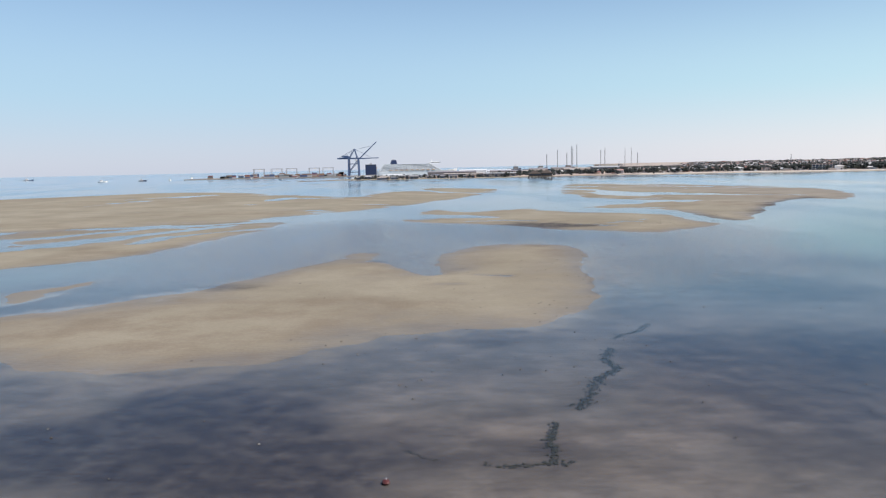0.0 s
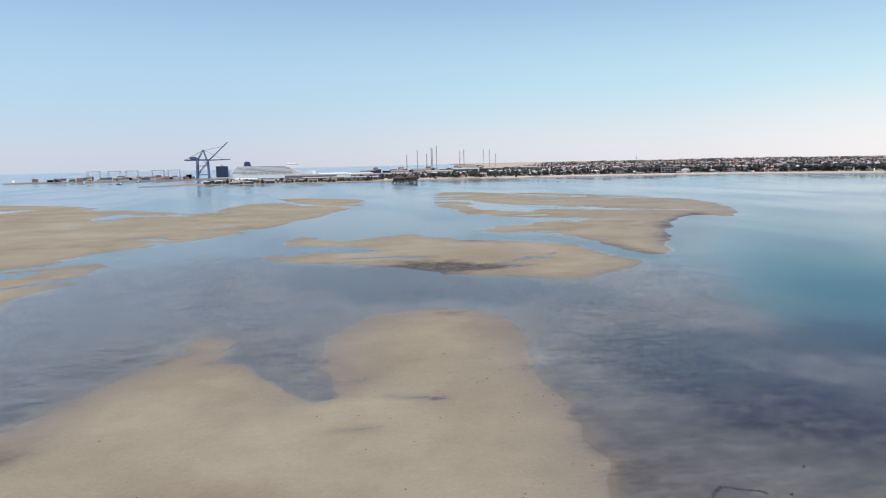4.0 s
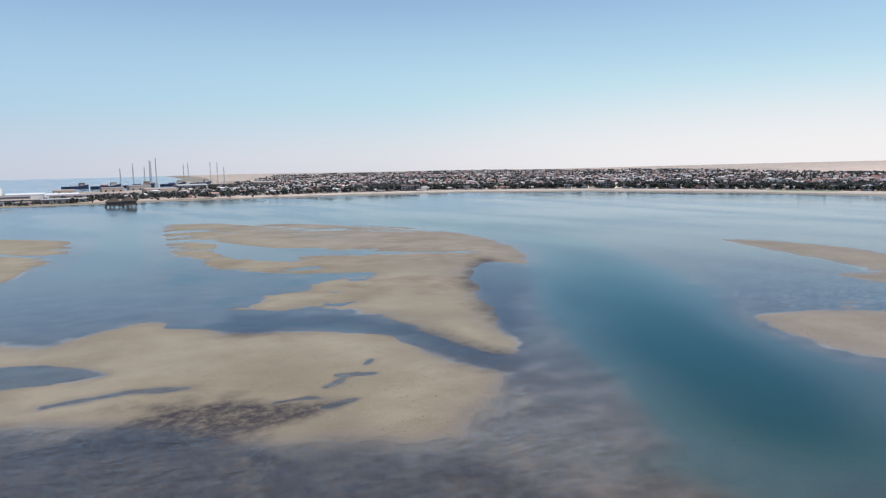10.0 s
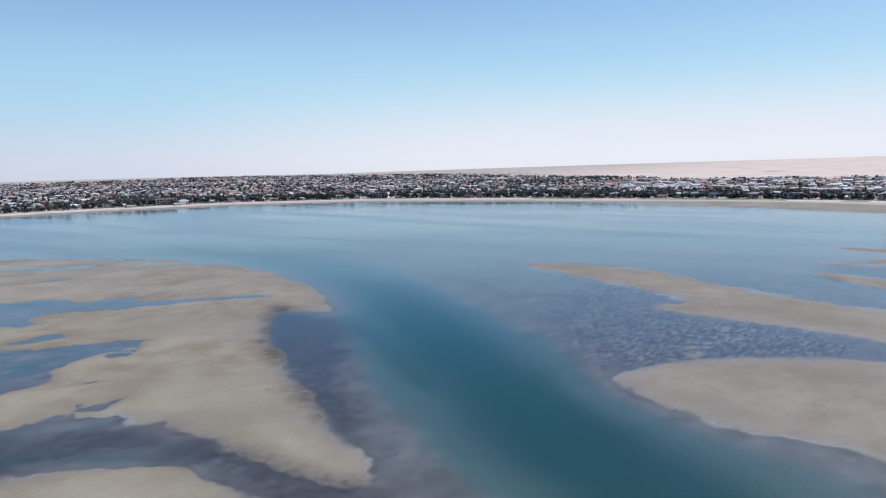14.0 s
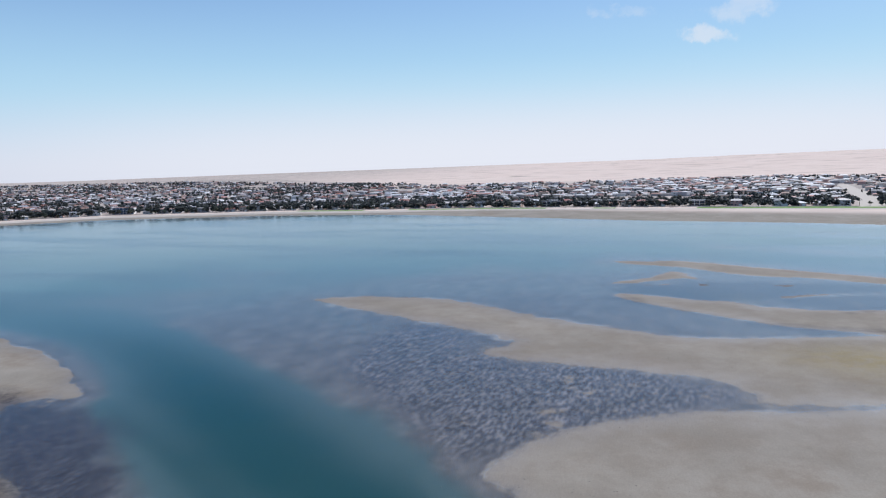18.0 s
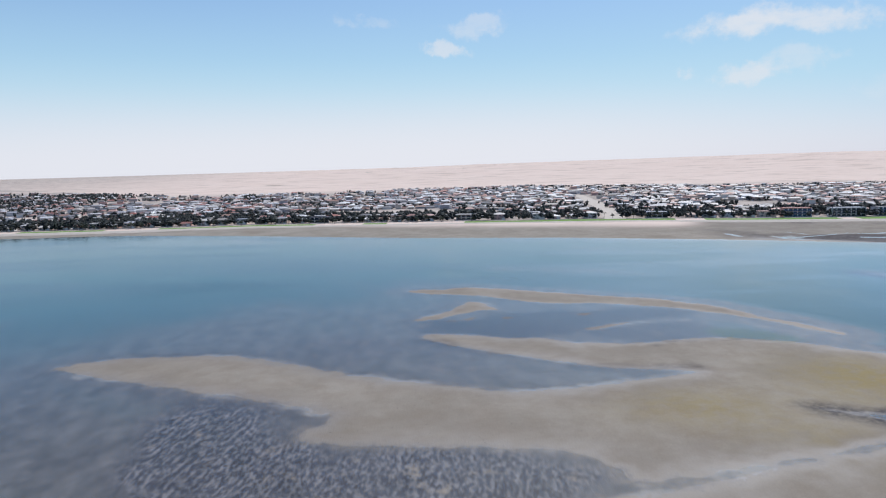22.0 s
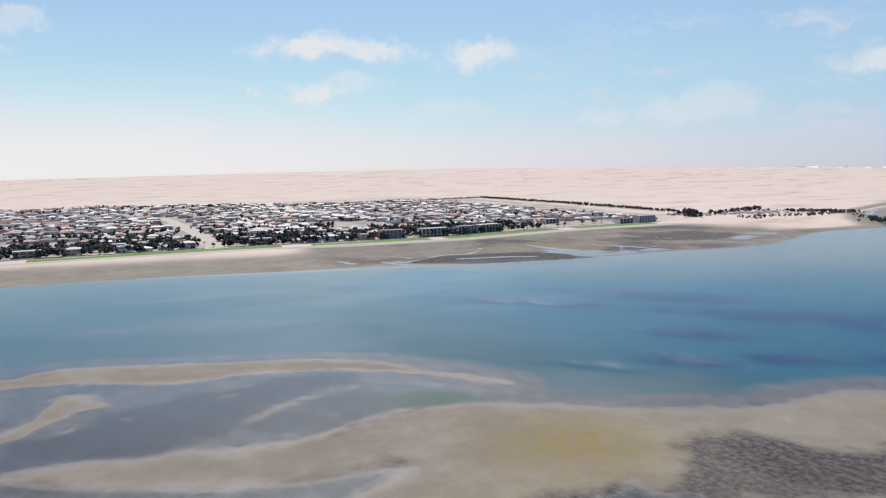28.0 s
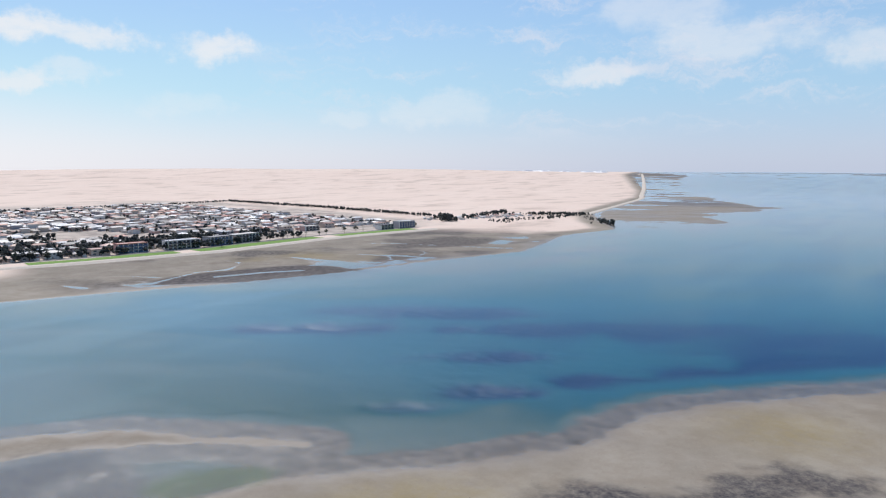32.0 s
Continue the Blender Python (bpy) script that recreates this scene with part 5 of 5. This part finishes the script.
def loft(stations):
    """A hull: stations of place along it, half width at the water and at deck, deck height."""
    bm = bmesh.new()
    rows = []
    for x, low, high, z in stations:
        rows.append([bm.verts.new(v) for v in ((x, -high, z), (x, -low, -1.0), (x, low, -1.0), (x, high, z))])
    for a, b in zip(rows[:-1], rows[1:]):
        for i in range(3):
            bm.faces.new((a[i], a[i + 1], b[i + 1], b[i]))
        bm.faces.new((a[3], a[0], b[0], b[3]))
    bm.faces.new(rows[0])
    bm.faces.new(rows[-1][::-1])
    bmesh.ops.recalc_face_normals(bm, faces=bm.faces)
    return bm


def cruise_ship(x, y, turn):
    ship = thing("cruise_ship", x, y, 0, turn, "white cruise ship with stacked decks and a navy funnel", "ship")
    part("hull", loft([(-95, 10, 12, 12), (-85, 12, 13, 12), (55, 12, 13, 12), (75, 8, 11, 13), (90, 3, 7, 15), (101, 0.3, 2, 16.5)]), m_ship_white, ship)
    bm = bmesh.new()
    box(bm, -8, 0, -0.9, 176, 26.4, 1.7)
    part("boot_stripe", bm, m_ship_blue, ship)
    for k in range(6):
        a, b = -92 + 2.2 * k, 62 - 5 * k
        bm = bmesh.new()
        box(bm, (a + b) / 2, 0, 12 + 2.9 * k, b - a, 25 - 0.7 * k, 2.7)
        deck = part("deck", bm, m_ship_white, ship)
        for side in (-1, 1):
            bm = bmesh.new()
            box(bm, (a + b) / 2, side * (12.5 - 0.35 * k), 12.9 + 2.9 * k, b - a - 5, 0.5, 0.8)
            part("window_band", bm, m_glass, deck)
    for i in range(9):
        bm = bmesh.new()
        box(bm, -62 + 13 * i, -13.2, 13.2, 8, 2.6, 2.6, 0, 0, 0.8)
        part("lifeboat", bm, m_orange, ship)
    bm = bmesh.new()
    box(bm, 45, 0, 29.4, 26, 20, 4.5, 0, 0, 0.85)
    bridge = part("bridge", bm, m_ship_white, ship)
    bm = bmesh.new()
    box(bm, 47, 0, 31.2, 25, 19.2, 1.2)
    part("window_band", bm, m_glass, bridge)
    bm = bmesh.new()
    box(bm, -55, 0, 29.4, 17, 11, 10, 0, 0, 0.7)
    funnel = part("funnel", bm, m_ship_blue, ship, "navy blue funnel")
    bm = bmesh.new()
    beam(bm, (-56, 0, 39), (-57, 0, 42), 1.2, 8)
    part("exhaust", bm, m_steel, funnel)
    bm = bmesh.new()
    beam(bm, (38, 0, 33), (37, 0, 41), 0.8, 6, 0.3)
    part("mast", bm, m_ship_white, ship)
    return ship


cruise_ship(-62, 1772, 3)


def gantry(x, y, turn, raised, label):
    """A ship-to-shore container crane."""
    crane = thing("container_crane", x, y, QZ, turn, label, "crane", "container cranes on the quay")
    for sx in (-13, 13):
        for sy in (-9, 9):
            bm = bmesh.new()
            beam(bm, (sx, sy, 0), (sx * 0.92, sy * 0.9, 43), 1.5, 4, 1.2)
            part("leg", bm, m_crane, crane)
    for sy in (-9, 9):
        for z in (9, 30):
            bm = bmesh.new()
            beam(bm, (-13, sy, z), (13, sy, z), 1.0)
            part("cross_beam", bm, m_crane, crane)
        bm = bmesh.new()
        beam(bm, (-13, sy, 9), (13, sy, 41), 0.8)
        part("brace", bm, m_crane, crane)
    bm = bmesh.new()
    beam(bm, (-40, 0, 44), (16, 0, 44), 2.0)
    part("girder", bm, m_crane, crane)
    bm = bmesh.new()
    tip = (60, 0, 86) if raised else (64, 0, 44)
    beam(bm, (14, 0, 43), tip, 1.9, 4, 1.4)
    part("boom", bm, m_crane, crane, "raised lattice boom" if raised else "")
    for sy in (-5, 5):
        bm = bmesh.new()
        beam(bm, (10, sy, 43), (3, sy * 0.2, 68), 1.1, 4, 0.8)
        beam(bm, (-12, sy, 43), (3, sy * 0.2, 68), 0.8, 4, 0.6)
        part("mast_leg", bm, m_crane, crane)
    for end in (((3, 0, 67), (-36, 0, 45)), ((3, 0, 67), (tip[0] * 0.7 + 4, 0, 44 + (tip[2] - 44) * 0.75))):
        bm = bmesh.new()
        beam(bm, *end, 0.45, 4)
        part("stay", bm, m_crane, crane)
    bm = bmesh.new()
    box(bm, -20, 0, 46, 14, 8, 5)
    part("machinery_house", bm, m_crane, crane)
    bm = bmesh.new()
    box(bm, 6, 0, 37, 4, 4, 4)
    part("cab", bm, m_frame, crane)
    return crane


gantry(-222, 1815, 4, False, "blue ship-to-shore container crane with lowered boom")
gantry(-226, 1862, -2, True, "blue ship-to-shore container crane with raised boom")

# the container ship, seen from its stern
ship = thing("container_ship", -196, 2000, 0, 94, "dark blue container ship moored behind the quay", "ship")
part("hull", loft([(-20, 13, 15, 11), (0, 15, 16, 11), (110, 15, 16, 12), (140, 2, 8, 15)]), m_ship_blue, ship)
bm = bmesh.new()
box(bm, -9, 0, 11, 12, 30, 20)
house = part("deck_house", bm, m_ship_blue, ship)
bm = bmesh.new()
box(bm, -9, 0, 28, 12.4, 26, 1.4)
part("window_band", bm, m_glass, house)
bm = bmesh.new()
box(bm, -9, 0, 31, 6, 8, 4, 0, 0, 0.7)
part("funnel", bm, m_steel, ship)
for i in range(5):
    for j in range(4):
        bm = bmesh.new()
        box(bm, 12 + 20 * i, -11 + 7.4 * j, 11, 18, 7, 12 - (i + j) % 3 * 2.6)
        part("container", bm, m_box, ship)

# yard cranes and containers
rng = random.Random(5)
for x, y in ((-420, 1830), (-385, 1845), (-325, 1835), (-292, 1850), (-470, 1850)):
    crane = thing("yard_crane", x, y, QZ, rng.uniform(-6, 6), "steel rubber-tyred yard crane over container stacks", "crane", "yard cranes")
    for sx in (-13, 13):
        for sy in (-6, 6):
            bm = bmesh.new()
            beam(bm, (sx, sy, 0), (sx, sy, 21), 0.8)
            part("leg", bm, m_steel, crane)
    for sy in (-6, 6):
        bm = bmesh.new()
        beam(bm, (-14, sy, 21.5), (14, sy, 21.5), 1.0)
        part("top_beam", bm, m_steel, crane)
    bm = bmesh.new()
    box(bm, 2, 0, 19.5, 4, 8, 2.2)
    part("trolley", bm, m_frame, crane)
proto = None
for i in range(64):
    x, y = rng.uniform(-600, -240), rng.choice((1812, 1826, 1840, 1856, 1872))
    high = rng.choice((1, 2, 2, 3, 4))
    stack = thing("container_stack", x, y, QZ, 0, "stack of painted steel shipping containers", "containers", "container stacks")
    for k in range(high):
        bm = bmesh.new()
        box(bm, rng.uniform(-0.2, 0.2), 0, 2.6 * k, 12.2, 2.5 * 2, 2.58)
        part("container", bm, m_box, stack)


def shed(x, y, w, d, h, turn, label, name="warehouse", z=None, wall=None):
    """A long shed with a shallow gable roof, doors and a band of windows."""
    hall = thing(name, x, y, ground_at(x, y) if z is None else z, turn, label, name.replace("_", " "), "sheds and halls by the port")
    bm = bmesh.new()
    box(bm, 0, 0, -0.8, w, d, h + 0.8)
    part("wall", bm, wall or m_hall_wall, hall)
    bm = roof_mesh(w, d, max(1.2, d * 0.09), "gable", 0.5)
    bmesh.ops.translate(bm, vec=(0, 0, h), verts=bm.verts)
    part("roof", bm, m_ship_white if wall else m_shed, hall)
    for i in range(max(2, int(w / 14))):
        bm = bmesh.new()
        box(bm, -w / 2 + (i + 0.5) * w / max(2, int(w / 14)), -d / 2 - 0.04, 0, 4.5, 0.15, min(4.0, h * 0.75))
        part("door", bm, m_glass, hall)
    return hall


rng = random.Random(8)
for x, y, w, d, h, turn in ((40, 1290, 70, 18, 6, -6), (105, 1272, 60, 16, 6, -8), (20, 1345, 90, 26, 9, -4), (120, 1330, 60, 24, 8, -5), (180, 1420, 50, 24, 7, 0), (300, 1600, 60, 30, 8, 4), (420, 1850, 70, 34, 9, 6), (520, 1950, 60, 30, 9, 4), (250, 1850, 46, 28, 8, 0), (150, 1800, 40, 26, 7, 0), (640, 2000, 56, 30, 9, 6), (330, 1990, 50, 30, 10, 3)):
    shed(x, y, w, d, h, turn, rng.choice(("long white-roofed harbour warehouse", "grey sheet-metal harbour warehouse")))
for k in range(46):
    x, y = rng.uniform(-175, 60), rng.uniform(1250, 1400)
    if x < -150 and y < 1290:
        continue
    shed(x, y, rng.uniform(8, 18), rng.uniform(7, 11), rng.uniform(2.6, 4.6), rng.uniform(-20, 20), rng.choice(("low pink-brown harbour building on the point", "small grey-walled shed by the yacht basin")), "harbour_building")

for x, y, w, d, h in ((62, 1408, 52, 26, 11), (112, 1392, 46, 24, 9), (-92, 1380, 44, 16, 6)):
    shed(x, y, w, d, h, -6, "large white harbour hall with a white roof", wall=m_ship_white)

point = Soup()
for _ in range(320):
    x, y = rng.uniform(-150, 190), rng.uniform(1235, 1400)
    point.tree(x, y, max(ground_at(x, y), 0.3) - 0.3, rng.uniform(3, 7), rng, 5)
point.done("harbour_trees", (m_leaf_many,), "dark trees and bushes on the harbour point", "trees")

# the breakwater off the point
bm = bmesh.new()
rng = random.Random(3)
for i in range(110):
    u = i / 110
    x, y = -185 - 60 * u + rng.uniform(-3, 3), 1240 - 8 * u + rng.uniform(-3, 3)
    clump(bm, x, y, 0.1, rng.uniform(1.0, 2.2), rng, 0.6)
tagged(new("breakwater", mesh_of("breakwater", bm, m_rock)), "low dark rubble breakwater off the point", "breakwater", kind="stuff")


def derrick(x, y, tall, legs, label):
    """A drilling rig laid up in the harbour: deck, lattice masts."""
    rig = thing("drilling_rig", x, y, max(ground_at(x, y), 0.0), rng.uniform(0, 90), label, "rig", "laid-up rigs and masts")
    bm = bmesh.new()
    box(bm, 0, 0, 2, 26 if legs > 1 else 9, 20 if legs > 1 else 8, 10 if legs > 1 else 5, 0, 0, 0.9)
    part("deck", bm, m_steel, rig)
    for k in range(legs):
        a = math.tau * k / max(legs, 1)
        cx, cy = (11 * math.cos(a), 8 * math.sin(a)) if legs > 1 else (0, 0)
        bm = bmesh.new()
        for sx, sy in ((-1, -1), (1, -1), (1, 1), (-1, 1)):
            beam(bm, (cx + sx * 1.3, cy + sy * 1.3, 0), (cx + sx * 0.6, cy + sy * 0.6, tall - 6 * k), 0.32)
        n = 12
        for i in range(n):
            z0, z1 = tall * i / n * 0.92, tall * (i + 1) / n * 0.92
            w = 1.3 - 0.7 * i / n
            beam(bm, (cx - w, cy - w, z0), (cx + w, cy - w, z1), 0.1, 3)
            beam(bm, (cx + w, cy + w, z0), (cx - w, cy + w, z1), 0.1, 3)
            beam(bm, (cx - w, cy + w, z0), (cx - w, cy - w, z1), 0.1, 3)
        part("lattice_mast", bm, m_steel, rig)
    return rig


for x, y, tall, legs in ((359, 2442, 56, 1), (394, 2436, 70, 1), (447, 2426, 86, 3), (541, 2406, 71, 2), (611, 2389, 69, 1), (631, 2384, 69, 1), (650, 2378, 53, 1), (1077, 2211, 34, 1), (425, 2430, 60, 1)):
    derrick(x, y, tall, legs, "grey steel lattice drilling mast in the harbour" if legs < 3 else "laid-up drilling rig with three lattice legs")

# supply ships laid up between the rigs
for x, y, long, turn in ((300, 2310, 78, 4), (392, 2345, 86, -8), (230, 2380, 70, 10), (500, 2400, 74, -4), (575, 2365, 62, 6)):
    vessel = thing("supply_ship", x, y, max(ground_at(x, y), 0.0), turn, "navy blue offshore supply ship laid up in the harbour", "ship", "laid-up supply ships")
    u = long / 2
    part("hull", loft([(-u, 6, 8, 7), (0.35 * u, 7.5, 8.5, 7), (0.7 * u, 4, 7.5, 10), (u, 0.4, 2.5, 12)]), m_ship_blue, vessel)
    bm = bmesh.new()
    box(bm, 0.5 * u, 0, 8, 0.42 * u, 14, 9, 0, 0, 0.85)
    house = part("deck_house", bm, m_hall_wall, vessel)
    bm = bmesh.new()
    box(bm, 0.5 * u, 0, 14.2, 0.39 * u, 12.6, 1.5)
    part("window_band", bm, m_glass, house)
    bm = bmesh.new()
    beam(bm, (0.45 * u, 0, 17), (0.43 * u, 0, 27), 0.5, 5, 0.2)
    part("mast", bm, m_steel, vessel)
    bm = bmesh.new()
    box(bm, -0.1 * u, 0, 7.2, 0.5 * u, 10, 3.2)
    part("deck_cargo", bm, m_box, vessel)

# the restaurant on stilts
raft = thing("stilt_restaurant", 148, 1075, 0, -2, "dark timber restaurant on stilts over the water", "restaurant")
bm = bmesh.new()
box(bm, 0, 0, 3.2, 36, 18, 0.6)
deck = part("deck", bm, m_wood, raft)
for i in range(8):
    for j in range(3):
        bm = bmesh.new()
        beam(bm, (-17 + 34 * i / 7, -8 + 8 * j, -1.2), (-17 + 34 * i / 7, -8 + 8 * j, 3.2), 0.32, 6)
        part("stilt", bm, m_wood, deck)
for x, w, d, h in ((-8, 17, 14, 3.4), (9.5, 15, 12, 4.2)):
    bm = bmesh.new()
    box(bm, x, 0, 3.8, w, d, h)
    hall = part("hall", bm, m_wood, raft)
    bm = roof_mesh(w, d, 4.6, "hip", 1.2)
    bmesh.ops.translate(bm, vec=(x, 0, 3.8 + h), verts=bm.verts)
    part("roof", bm, m_wood, raft, "dark shingled hip roof")
    for i in range(4):
        bm = bmesh.new()
        box(bm, x - w * 0.36 + i * w * 0.24, -d / 2 - 0.03, 4.8, w * 0.17, 0.12, 1.7)
        part("window", bm, m_glass, hall)
bm = bmesh.new()
for i in range(19):
    beam(bm, (-17.5 + 35 * i / 18, -8.8, 3.8), (-17.5 + 35 * i / 18, -8.8, 4.9), 0.06)
beam(bm, (-17.8, -8.8, 4.9), (17.8, -8.8, 4.9), 0.07)
part("railing", bm, m_wood, raft)
jetty = thing("jetty", 160, 1142, 0, 90, "narrow timber jetty from the shore to the restaurant", "jetty")
bm = bmesh.new()
box(bm, 0, 0, 3.2, 116, 2.6, 0.35)
part("walkway", bm, m_wood, jetty)
for i in range(12):
    for sy in (-1.1, 1.1):
        bm = bmesh.new()
        beam(bm, (-55 + 10 * i, sy, -1.5), (-55 + 10 * i, sy, 3.2), 0.2, 6)
        part("post", bm, m_wood, jetty)

# boats at anchor in the bay
for k, (x, y, length) in enumerate(((-1502, 2607, 34), (-828, 1752, 22), (-758, 1818, 20), (-746, 2145, 22), (-432, 1626, 14), (-661, 1743, 16), (-342, 1700, 12), (-181, 1449, 11), (-331, 1478, 12))):
    boat = thing("fishing_boat", x, y, 0, rng.uniform(0, 180), rng.choice(("small white fishing boat at anchor", "dark-hulled work boat at anchor in the bay")), "boat", "boats at anchor")
    u = length / 2
    part("hull", loft([(-u, 0.16 * u, 0.3 * u, 0.18 * u), (0.3 * u, 0.2 * u, 0.32 * u, 0.2 * u), (u, 0.02, 0.05, 0.36 * u)]), m_ship_white if k % 2 else m_ship_blue, boat)
    bm = bmesh.new()
    box(bm, -0.25 * u, 0, 0.18 * u, 0.6 * u, 0.4 * u, 0.32 * u, 0, 0, 0.85)
    cabin = part("cabin", bm, m_frame, boat)
    bm = bmesh.new()
    box(bm, -0.25 * u, 0, 0.32 * u, 0.55 * u, 0.41 * u, 0.09 * u)
    part("window_band", bm, m_glass, cabin)
    bm = bmesh.new()
    beam(bm, (-0.1 * u, 0, 0.4 * u), (-0.1 * u, 0, 1.1 * u), 0.02 * u + 0.03, 5)
    part("mast", bm, m_steel, boat)

# ---- washed up on the flats ----
m_weed = surface("brown_seaweed", (0.045, 0.045, 0.035), 0.5, vary=0.4, scale=3.0)
m_red = surface("faded_red_plastic", (0.09, 0.02, 0.018), 0.5, vary=0.3, scale=4.0)
m_shell = surface("shell_grit", (0.10, 0.09, 0.08), 0.8, vary=0.4, scale=4.0, island=True, ramp=((0.06, 0.055, 0.05), (0.12, 0.11, 0.10), (0.20, 0.18, 0.16), (0.09, 0.07, 0.05)))


def strand(text, wide, seed):
    """A strand of weed lying in the shallows: many flat ragged tufts along a bent line."""
    rng = random.Random(seed)
    line = rounded(shape(text), 0)
    bm = bmesh.new()
    for (ax, ay), (bx, by) in zip(line[:-1], line[1:]):
        n = max(2, int(math.hypot(bx - ax, by - ay) / 0.06))
        for i in range(n):
            u = (i + rng.random()) / n
            x, y = ax + (bx - ax) * u + rng.gauss(0, wide * 0.4), ay + (by - ay) * u + rng.gauss(0, wide * 0.4)
            z = max(ground_at(x, y) + 0.01, -0.03)
            clump(bm, x, y, z, wide * rng.uniform(0.08, 0.34), rng, 0.12)
    ob = new("seaweed", mesh_of("seaweed", bm, m_weed))
    return tagged(ob, "dark strand of brown seaweed stranded in shallow water", "seaweed", kind="stuff")


strand("25.5,88 23.5,84 21,82.5 19.5,80.5", 0.6, 1)
strand("18,76 16.5,72 17,68.5 14,64.5 12.5,60.5 11,57", 0.75, 2)
strand("8.6,54 7.8,51.5 7.4,49 7.6,47 6.6,46.2", 0.6, 3)
strand("2.4,46.4 4.2,45.8 6.2,46.2 8.6,46.2", 0.5, 4)
strand("-3,49 -1.5,47.5 -0.5,47", 0.3, 5)
strand("27,96 31,100 34,98", 0.35, 6)

# grit, weed tufts and shells along the drained flats
rng = random.Random(21)
grit = Soup()
for cx, cy, rx, ry, n in ((4, 80, 14, 10, 40), (48, 148, 18, 24, 90), (40, 60, 26, 18, 40), (-10, 60, 24, 16, 40), (72, 236, 12, 14, 130), (60, 200, 26, 12, 120), (168, 205, 8, 10, 60), (150, 240, 26, 26, 120), (250, 225, 26, 24, 220), (280, 30, 26, 40, 140), (20, 115, 16, 22, 110)):
    for _ in range(n):
        x, y = rng.gauss(cx, rx), rng.gauss(cy, ry)
        r = rng.uniform(0.05, 0.16)
        grit.lump(x, y, max(ground_at(x, y), -0.02) + 0.03, r, r * 0.5, rng)
grit.done("shell_debris", (m_shell,), "scattered shells, weed tufts and grit on wet sand", "debris")

red = thing("fishing_float", -4.0, 43.6, max(ground_at(-4.0, 43.6), -0.02), 20, "faded dark red plastic fishing float on wet mud", "float")
bm = bmesh.new()
rings = []
for k, (r, z) in enumerate(((0.05, -0.02), (0.20, 0.02), (0.27, 0.10), (0.22, 0.20), (0.08, 0.26))):
    rings.append([bm.verts.new((r * math.cos(math.tau * i / 12), r * 1.2 * math.sin(math.tau * i / 12), z)) for i in range(12)])
for a, b in zip(rings[:-1], rings[1:]):
    for i in range(12):
        bm.faces.new((a[i], a[(i + 1) % 12], b[(i + 1) % 12], b[i]))
bm.faces.new(rings[0][::-1])
bm.faces.new(rings[-1])
part("body", bm, m_red, red)
bm = bmesh.new()
beam(bm, (0, 0, 0.24), (0.05, 0.1, 0.34), 0.03, 6)
part("eyelet", bm, m_steel, red)
